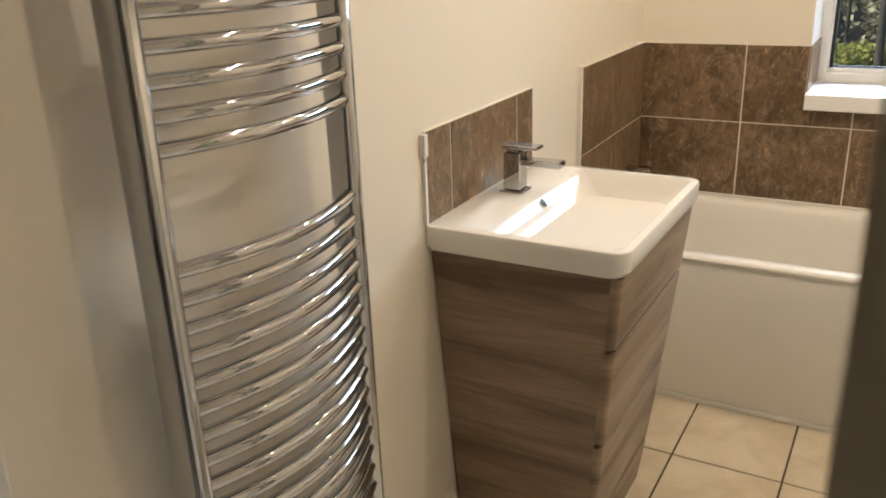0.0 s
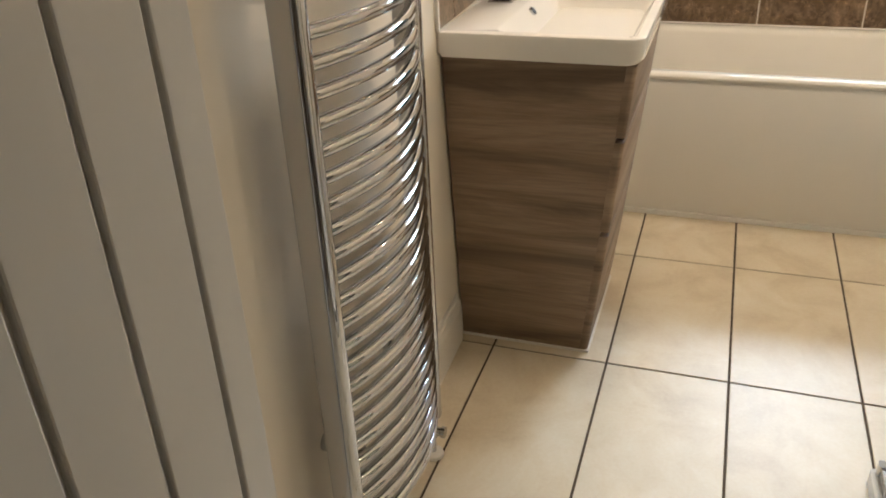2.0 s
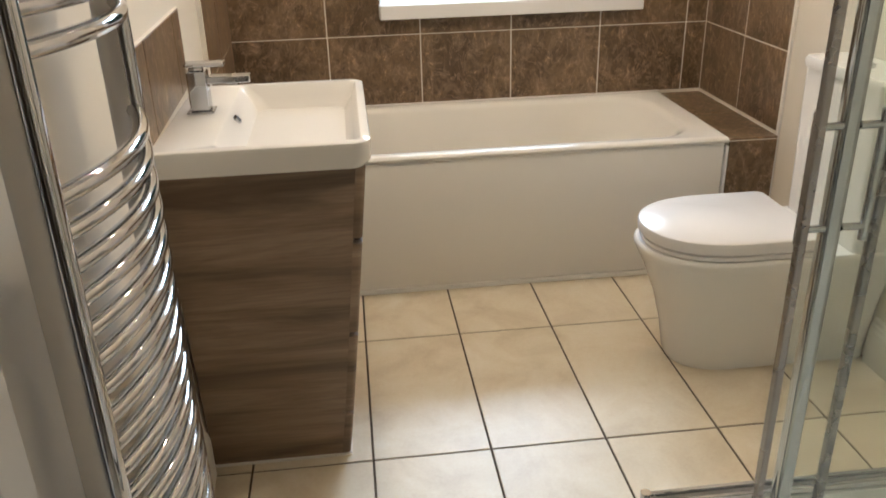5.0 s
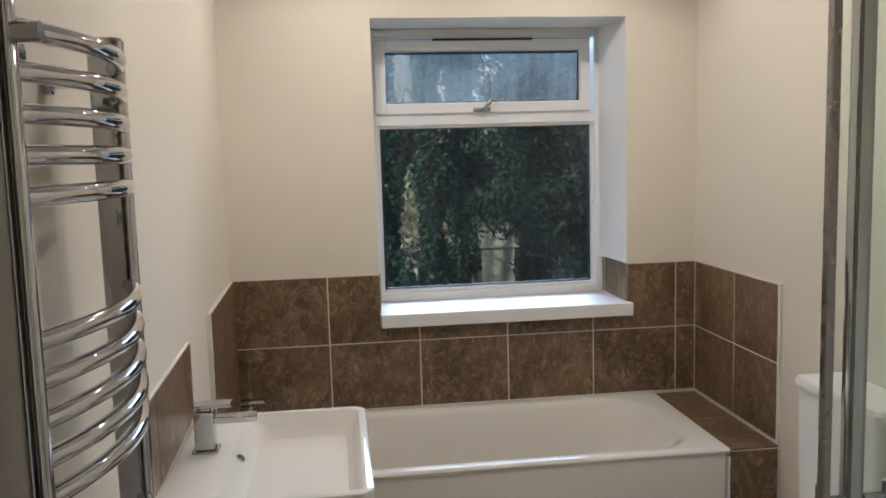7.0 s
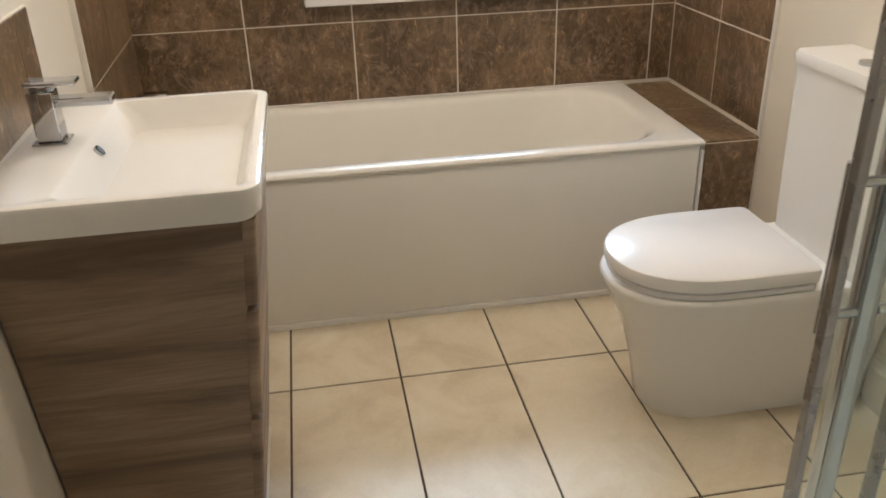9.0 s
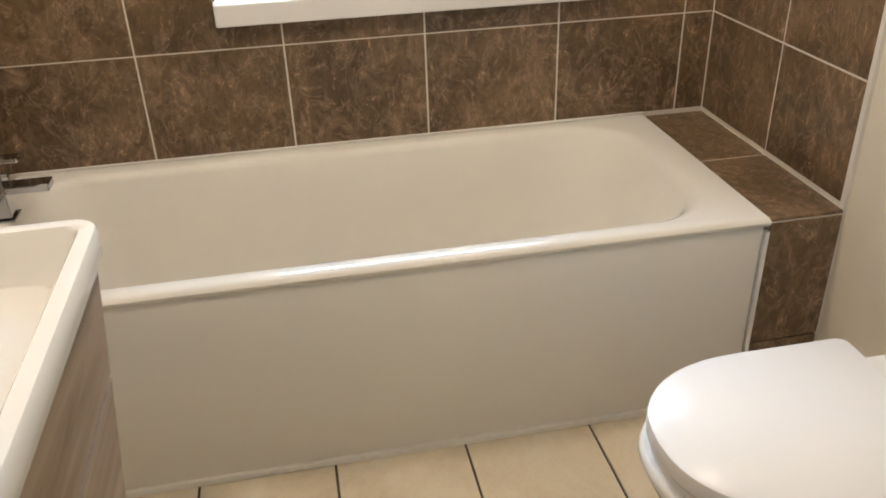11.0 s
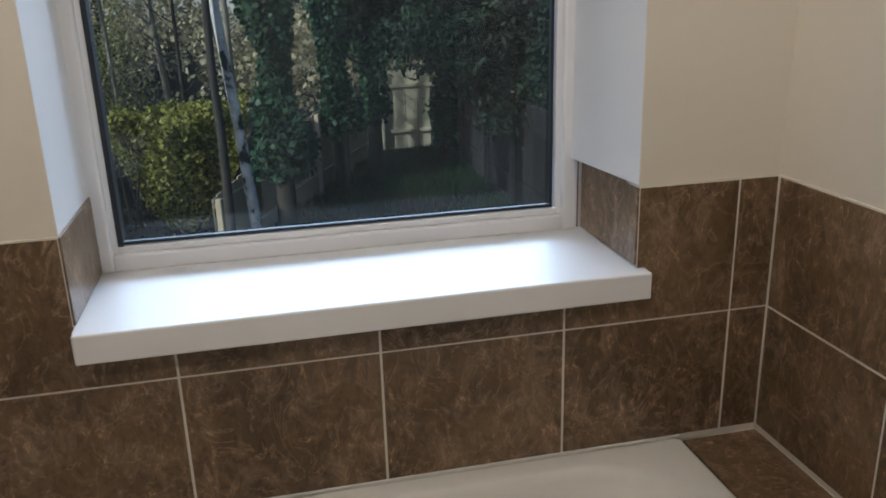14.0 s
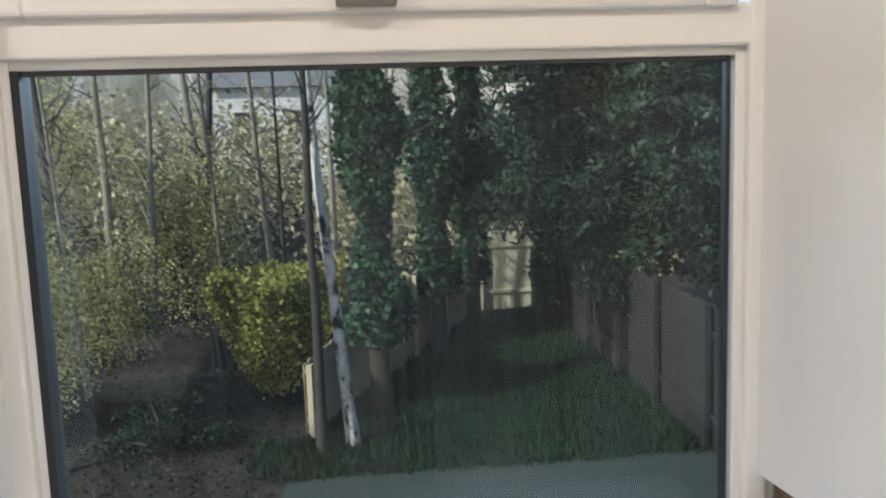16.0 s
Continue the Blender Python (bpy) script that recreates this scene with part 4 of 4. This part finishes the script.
def bush(name, label, x, y, z0, rx, ry, rz, count, material, size=0.08, seed=1, stems=16):
    root = thing(name, label, "bush", (x, y, ground_z(x, y)))
    rng = np.random.RandomState(seed)
    lobes = [(x + rng.uniform(-.6, .6) * rx, y + rng.uniform(-.6, .6) * ry, z0 + rz * rng.uniform(0.2, 1.0), rng.uniform(0.25, 0.5)) for _ in range(14)]
    c = []
    for lx, ly, lz, f in lobes:
        m = count // 14
        d = rng.normal(size=(m, 3)); d /= np.linalg.norm(d, axis=1)[:, None]
        c.append(np.array([lx, ly, lz]) + d * np.array([rx * f, ry * f, rz * f]) * rng.uniform(0.5, 1.1, (m, 1)))
    leaf_cloud("leaves", np.concatenate(c), size, material, root, elong=1.5)
    bm = bmesh.new()
    r = random.Random(seed)
    for lx, ly, lz, f in lobes:
        s = Vector((x + r.uniform(-.2, .2), y + r.uniform(-.2, .2), ground_z(x, y) - 0.05))
        e = Vector((lx, ly, lz + rz * f * 0.8))
        mid = s.lerp(e, 0.5) + Vector((r.uniform(-.2, .2), r.uniform(-.2, .2), 0.1))
        add_tube(bm, [s, mid, e], [0.03, 0.018, 0.006], 5)
    ob = part("stems", bm, BARK, root); ob.location = -root.location
    return root


def hedge(name, label, x0, x1, y0, y1, z0, z1, count, material, size, seed):
    root = thing(name, label, "hedge", ((x0 + x1) / 2, (y0 + y1) / 2, z0))
    rng = np.random.RandomState(seed)
    p = rng.rand(count, 3)
    side = rng.randint(0, 4, count)
    p[side == 0, 1] = rng.uniform(0, 0.12, (side == 0).sum())
    p[side == 1, 2] = rng.uniform(0.88, 1.0, (side == 1).sum())
    low = np.clip(0.80 * (2 * np.abs(p[:, 0] - 0.5)) ** 3, 0, 0.7)
    p[:, 2] = low + p[:, 2] * (1 - low) * (0.88 + 0.12 * p[:, 0])
    wob = 0.14 * np.sin(p[:, :1] * 9 + p[:, 1:2] * 5) + rng.normal(0, 0.05, (count, 1))
    c = np.array([x0, y0, z0]) + p * np.array([x1 - x0, y1 - y0, z1 - z0]) + wob * np.array([0.3, 1, 0.8])
    leaf_cloud("leaves", c, size, material, root, elong=1.5)
    bm = bmesh.new()
    r = random.Random(seed)
    for i in range(22):
        x, y = r.uniform(x0, x1), r.uniform(y0 + 0.1, y1)
        add_tube(bm, [(x, y, z0 - 0.1), (x + r.uniform(-.2, .2), y, (z0 + z1) / 2), (x + r.uniform(-.4, .4), y - 0.1, z1 - 0.05)], [0.02, 0.014, 0.005], 5)
    ob = part("stems", bm, BARK, root); ob.location = -root.location
    return root


# lighter copy of the bark, with sunlight on the bare trunks in its colour
SUNLIT_BARK = rough_stuff("sunlit_bark", (0.12, 0.11, 0.085), (0.38, 0.34, 0.26), 9, 0.9, 0.02)
hedge("hedge", "yellow-green hedge beyond the low fence, sunlight put into its colour", -1.25, 0.70, 14.5, 15.7, GROUND + 0.45, -0.30, 16000, SUNNY, 0.05, 31)
bush("bush", "dense olive shrub with tangled stems", -3.6, 13.2, GROUND + 0.5, 1.3, 1.0, 2.3, 15000, SHRUB, 0.034, 32)
bush("bush", "dense olive shrub with tangled stems", -2.1, 17.5, GROUND + 1.0, 1.6, 1.2, 2.4, 15000, SHRUB, 0.038, 33)
bush("bush", "tall scrubby shrub at the garden's far side", -5.2, 17.0, GROUND + 0.8, 2.0, 1.5, 3.6, 14000, SHRUB, 0.045, 34)
bush("bush", "low dark bramble bush on bare soil", -1.6, 12.6, GROUND + 0.1, 1.0, 0.6, 0.6, 4000, CONIFER, 0.035, 38, 10)
bush("bush", "straggly olive thicket with bare stems", -3.0, 15.3, GROUND + 0.3, 1.3, 0.8, 1.9, 12000, SHRUB, 0.036, 39)
bush("bush", "straggly dark thicket at the foot of the trees", -4.6, 12.0, GROUND + 0.1, 1.0, 0.7, 1.3, 9000, SHRUB, 0.034, 40)
bush("bush", "dark evergreen shrub in front of the far fence", 5.0, 19.8, GROUND + 0.1, 0.5, 0.6, 1.7, 5000, IVY, 0.06, 36)
for i, (x, y, h, r, k) in enumerate(((-4.9, 12.2, 8, .08, 1), (-4.3, 13.5, 8, .06, 1), (-3.9, 11.4, 8, .045, 1), (-3.4, 15.5, 8.5, .09, 0), (-2.9, 14.2, 8, .04, 1), (-2.4, 16.2, 9, .06, 1), (-1.9, 18, 9, .09, 0), (-1.3, 16.6, 9, .045, 1), (-0.7, 19, 9, .08, 1),
        (-0.25, 16.4, 9, .04, 0), (1.6, 21, 9, .10, 1), (-3.8, 19, 9, .1, 1), (-6, 16, 9, .1, 0), (3.0, 24, 9, .1, 1), (-2.4, 22, 9, .12, 1), (-5.3, 14.2, 8, .05, 1), (-6.4, 19, 9, .08, 1), (0.4, 22, 9, .09, 1))):
    tree("tree", "slim bare tree with fine twigs, bark coloured pale for sunlight" if k else "slim bare dark-barked tree with fine twigs", x, y, h, r, (random.Random(i).uniform(-.13, .13), 0), 34, 1.7, 60 + i, SUNLIT_BARK if k else None, 1.0, 0.2)

# far scrub on the bank and a backdrop of woods with haze in their colours
rng = np.random.RandomState(5)
c = []
for _ in range(160):
    x, y = rng.uniform(-16, 14), rng.uniform(24, 38)
    z = ground_z(x, y) + rng.uniform(0.2, 3.4)
    d = rng.normal(size=(230, 3)) * np.array([0.9, 0.7, 0.7])
    c.append(np.array([x, y, z]) + d)
leaf_cloud("scrub", np.concatenate(c), 0.13, FAR, None, "tangled scrub on the bank beyond the garden, coloured pale for sunlight", kind="stuff").name = "far_scrub"
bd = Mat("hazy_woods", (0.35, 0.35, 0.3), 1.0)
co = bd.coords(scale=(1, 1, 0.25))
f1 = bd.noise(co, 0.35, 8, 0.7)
# pale stops put the distance haze into the woods
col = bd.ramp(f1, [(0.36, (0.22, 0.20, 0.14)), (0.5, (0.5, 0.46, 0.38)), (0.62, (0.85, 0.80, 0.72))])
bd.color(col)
bm = bmesh.new()
rings = []
for z in (-6, 9.5):
    rings.append([bm.verts.new((70 * math.cos(a), 3 + 70 * math.sin(a), z + (0.8 * math.sin(a * 9) + 0.6 * math.sin(a * 23) if z > 0 else 0))) for a in [radians(10 + 160 * i / 60) for i in range(61)]])
for i in range(60):
    bm.faces.new((rings[0][i], rings[0][i + 1], rings[1][i + 1], rings[1][i]))
structure("backdrop", bm, bd.m, "distant bare woodland, coloured pale for haze", "backdrop")

n = 16000
lx, ly = LEAF_RNG.uniform(-8, 1.0, n), LEAF_RNG.uniform(10.5, 24, n)
keep = lx < -0.1 + np.maximum(0, ly - 13) * 0.40
lz = np.array([ground_z(a, b) for a, b in zip(lx, ly)]) + LEAF_RNG.uniform(0, 0.10, n)
# litter colours lowered too, for shade under the trees
LITTER = foliage("ground_litter", (0.008, 0.008, 0.005), (0.04, 0.034, 0.02), 0.7, 0.1)
leaf_cloud("leaf_litter", np.stack([lx, ly, lz], 1)[keep], 0.04, LITTER, None, "dark leaf litter and low weeds on the soil", kind="stuff")

# pale rails and a pale house in the distance
WHITEWASH = rough_stuff("pale_render", (0.6, 0.58, 0.54), (0.72, 0.7, 0.66), 1.0, 0.9)
RAIL_PAINT = rough_stuff("weathered_rail_paint", (0.30, 0.29, 0.25), (0.45, 0.43, 0.38), 3.0, 0.9)
rf = thing("rail_fence", "distant pale post and rail fence on the bank", "fence", (-3.9, 24.0, GROUND))
for i in range(3):
    ob = part("fence_post", box(-0.035, 0.035, -0.03, 0.03, 0, 2.9), RAIL_PAINT, rf)
    ob.location = (-0.9 + i * 1.0, 0, 0.15)
for k in range(3):
    ob = part("rail", box(-1.0, 1.3, -0.03, 0.03, -0.03, 0.03), RAIL_PAINT, rf)
    ob.location = (0, -0.09, 1.9 + 0.45 * k)
hs = thing("distant_house", "distant pale rendered house with a grey roof", "house", (-2.0, 48, GROUND))
part("wall", box(-4.5, 4.5, 0, 7, -1, 7.2), WHITEWASH, hs)
part("roof", loft([[(-4.9, -0.4, 7.2), (4.9, -0.4, 7.2), (4.9, 7.4, 7.2), (-4.9, 7.4, 7.2)], [(-4.9, 3.4, 9.8), (4.9, 3.4, 9.8), (4.9, 3.6, 9.8), (-4.9, 3.6, 9.8)]]), rough_stuff("slate", (0.12, 0.12, 0.13), (0.2, 0.2, 0.21), 2), hs)
for x in (-2.8, 0, 2.8):
    for z in (1.6, 4.6):
        part("window", box(x - 0.6, x + 0.6, -0.04, 0.02, z, z + 1.3), GAP, hs)

# unseen house walls and roof round the window, added to shade the near garden
structure("house_shade_block", wall_boxes([(-3.5, -T - 0.002, ROOM_Y1 + 0.30, ROOM_Y1 + 0.45, GROUND, 3.0), (ROOM_X + T + 0.002, 5.5, ROOM_Y1 + 0.30, ROOM_Y1 + 0.45, GROUND, 3.0),
    (-T, FX0 - 0.012, ROOM_Y1 + 0.302, ROOM_Y1 + 0.45, GROUND, 3.0), (FX1 + 0.012, ROOM_X + T, ROOM_Y1 + 0.302, ROOM_Y1 + 0.45, GROUND, 3.0),
    (FX0 - 0.012, FX1 + 0.012, ROOM_Y1 + 0.36, ROOM_Y1 + 0.45, GROUND, WIN_Z0 - 0.05), (FX0 - 0.012, FX1 + 0.012, ROOM_Y1 + 0.302, ROOM_Y1 + 0.45, WIN_Z1 + 0.004, 3.0),
    (-3.5, 5.5, -5.0, -4.8, GROUND, 3.0), (-3.5, -3.3, -4.8, ROOM_Y1 + 0.30, GROUND, 3.0), (5.3, 5.5, -4.8, ROOM_Y1 + 0.30, GROUND, 3.0)]), BRICK, "unseen red brick house wall, added to shade the garden", "wall")
bm = loft([[(-3.8, -5.3, 3.0), (5.8, -5.3, 3.0), (5.8, 4.1, 3.0), (-3.8, 4.1, 3.0)], [(-3.8, -0.7, 5.6), (5.8, -0.7, 5.6), (5.8, -0.6, 5.6), (-3.8, -0.6, 5.6)]])
structure("roof", bm, rough_stuff("roof_tiles", (0.10, 0.06, 0.05), (0.16, 0.1, 0.08), 3), "unseen brown tiled house roof, added to shade the garden", "roof")

# ---- tiles, piece by piece ----
G, GZ = 0.0045, 0.003  # upright and level joints
TD = 0.008
tile_cache = {}


def tile_piece(name, parent, material, size, at, inset=0.0012):
    """A tile as a bevelled slab: size (dx, dy, dz), its lowest corner at `at`."""
    key = (material.name, tuple(round(s, 4) for s in size))
    if key not in tile_cache:
        tile_cache[key] = mesh_of(box(0, size[0], 0, size[1], 0, size[2], min(inset, min(size) * 0.2), 1), name, material)
    ob = new(name, tile_cache[key])
    ob.location = at
    ob.parent = parent
    return ob


ZR = (0.500, 0.7745, 1.049)
XJ = (-0.0135, 0.354, 0.7165, 1.0785, 1.4405, 1.798, 1.884)
YF = ROOM_Y1 - TD + 0.002
# grout beds, thinner than the tiles
gb = bmesh.new()
add_box(gb, -0.022, WIN_X0, YF + 0.0010, ROOM_Y1 + 0.001, 0.49, ZR[2] + 0.001)
add_box(gb, WIN_X1, 1.884, YF + 0.0010, ROOM_Y1 + 0.001, 0.49, ZR[2] + 0.001)
add_box(gb, WIN_X0, WIN_X1, YF + 0.0010, ROOM_Y1 + 0.001, 0.49, 0.845)
part("grout", gb, GROUT, wall_north)
WEST = Matrix.Translation((west(0), 0, 0)) @ Matrix.Rotation(-math.atan(SKEW), 4, "Z")
gb = box(-0.02, 0.0125, 2.603, 3.30, 0.49, ZR[2] + 0.001)
add_box(gb, -0.02, 0.0065, 1.636, 2.219, 0.80, ZR[2] + 0.001)
part("grout", gb, GROUT, wall_west).matrix_basis = WEST


def west_tile(y0, y1, z0, z1, out):
    ob = tile_piece("tile", wall_west, TILE, (TD, y1 - y0 - G, z1 - z0 - GZ), (0, 0, 0))
    ob.matrix_basis = WEST @ Matrix.Translation((out - TD, y0 + G / 2, z0 + GZ / 2))


part("grout", box(1.8825, ROOM_X + 0.001, 2.632, 3.303, 0.0, ZR[2] + 0.001), GROUT, wall_east)


def north_tile(x0, x1, z0, z1):
    tile_piece("tile", wall_north, TILE, (x1 - x0 - G, TD, z1 - z0 - GZ), (x0 + G / 2, YF, z0 + GZ / 2))


for a, b in zip(XJ, XJ[1:]):
    north_tile(a, b, ZR[0], ZR[1])
north_tile(XJ[0], XJ[1], ZR[1], ZR[2])
north_tile(XJ[5], XJ[6], ZR[1], ZR[2])
north_tile(XJ[2], XJ[3], ZR[1], 0.840)
north_tile(XJ[3], XJ[4], ZR[1], 0.840)
for x0, x1, c0, c1 in ((XJ[1], XJ[2], XJ[1], WIN_X0 - 0.001), (XJ[4], XJ[5], WIN_X1 + 0.001, XJ[5])):
    # a tile notched round the window's corner
    zs, zt = 0.840, ZR[2] - G / 2
    pts = [(x0 + G / 2, ZR[1] + G / 2), (x1 - G / 2, ZR[1] + G / 2)]
    if c0 == x0:
        pts += [(x1 - G / 2, zs), (c1, zs), (c1, zt), (x0 + G / 2, zt)]
    else:
        pts += [(x1 - G / 2, zt), (c0, zt), (c0, zs), (x0 + G / 2, zs)]
    bm = loft([[(x, YF, z) for x, z in pts], [(x, YF + TD, z) for x, z in pts]])
    part("tile", bm, TILE, wall_north)
# reveal tiles beside the window
for x0, nm in ((WIN_X0 - 0.004, "w"), (WIN_X1 - TD + 0.004, "e")):
    tile_piece("tile", wall_north, TILE, (TD, FRAME_Y - ROOM_Y1 + 0.004, ZR[2] - 0.8925), (x0, ROOM_Y1 - 0.003, 0.8925))
# side walls
YJ = (2.635, 2.950, 3.2965)
for i in (0, 1):
    for z0, z1 in zip(ZR, ZR[1:]):
        west_tile((2.604, 2.93, 3.302)[i], (2.604, 2.93, 3.302)[i + 1], z0, z1, 0.014)
        tile_piece("tile", wall_east, TILE, (TD, YJ[i + 1] - YJ[i] - G, z1 - z0 - G), (1.8815, YJ[i] + G / 2, z0 + G / 2))
for y0, y1 in zip((1.638, 1.748, 2.112), (1.748, 2.112, 2.218)):
    west_tile(y0, y1, 0.849, ZR[2], 0.008)
# pale edge trims
structure("trim", box(1.8795, ROOM_X, 2.622, 2.6345, 0, ZR[2] + 0.004), SILICONE, "pale plastic tile edge trim", "tile trim")
structure("trim", box(-0.02, 0.0145, 2.592, 2.6035, 0.497, ZR[2] + 0.004), SILICONE, "pale plastic tile edge trim", "tile trim").matrix_basis = WEST
bm = box(-0.004, 0.0085, 1.628, 1.6375, SZ + 0.001, 0.985)
add_box(bm, -0.004, 0.014, 1.622, 1.6375, 0.998, 1.045, 0.002)
structure("trim", bm, SILICONE, "pale plastic tile edge trim", "tile trim").matrix_basis = WEST
# ledge tiles
part("grout", box(1.7105, 1.8825, 2.620, 3.296, 0.480, 0.4893), GROUT, ledge)
for y0, y1 in ((2.617, 2.950), (2.950, 3.2955)):
    tile_piece("tile", ledge, TILE, (1.8800 - 1.7085, y1 - y0 - G, TD), (1.7095, y0 + G / 2, 0.4825))
for z0, z1 in ((0.004, 0.165), (0.165, 0.482)):
    tile_piece("tile", ledge, TILE, (1.8790 - 1.7085, TD, z1 - z0 - G), (1.7095, 2.617, z0 + G / 2))
# sealant
bm = box(BX0, BX1, YF - 0.006, YF - 0.0005, BZ - 0.002, 0.5035, 0.001, 1)
structure("sealant", bm, SILICONE, "white sealant bead along the bath", "sealant")
bm = bmesh.new()
x0, x1, y0, y1 = van(0.004)
add_box(bm, x0, x1 + 0.004, y0 - 0.005, y0 + 0.002, -0.001, 0.006, 0.001, 1)
add_box(bm, x1 - 0.022, x1 + 0.005, y0, y1, -0.001, 0.0055, 0.001, 1)
structure("sealant", bm, SILICONE, "white sealant bead round the vanity's foot", "sealant")

# floor tiles
FXJ = [-0.178 + 0.2995 * i for i in range(-1, 8)]
FYJ = [2.590 + 0.002, 2.295, 1.707, 1.119, 0.531, -0.057]
rows = [(2.295, 2.883)] + [(b, a) for a, b in zip(FYJ[1:], FYJ[2:])] + [(ROOM_Y0, -0.057)]
FG = 0.006
for a, b in zip(FXJ, FXJ[1:]):
    for y0, y1 in rows:
        x0, x1 = max(a, -0.03), min(b, ROOM_X)
        if x1 - x0 < 0.02:
            continue
        tile_piece("tile", floor, FLOOR_TILE, (x1 - x0 - FG, y1 - y0 - FG, 0.0065), (x0 + FG / 2, y0 + FG / 2, -0.0065), 0.001)
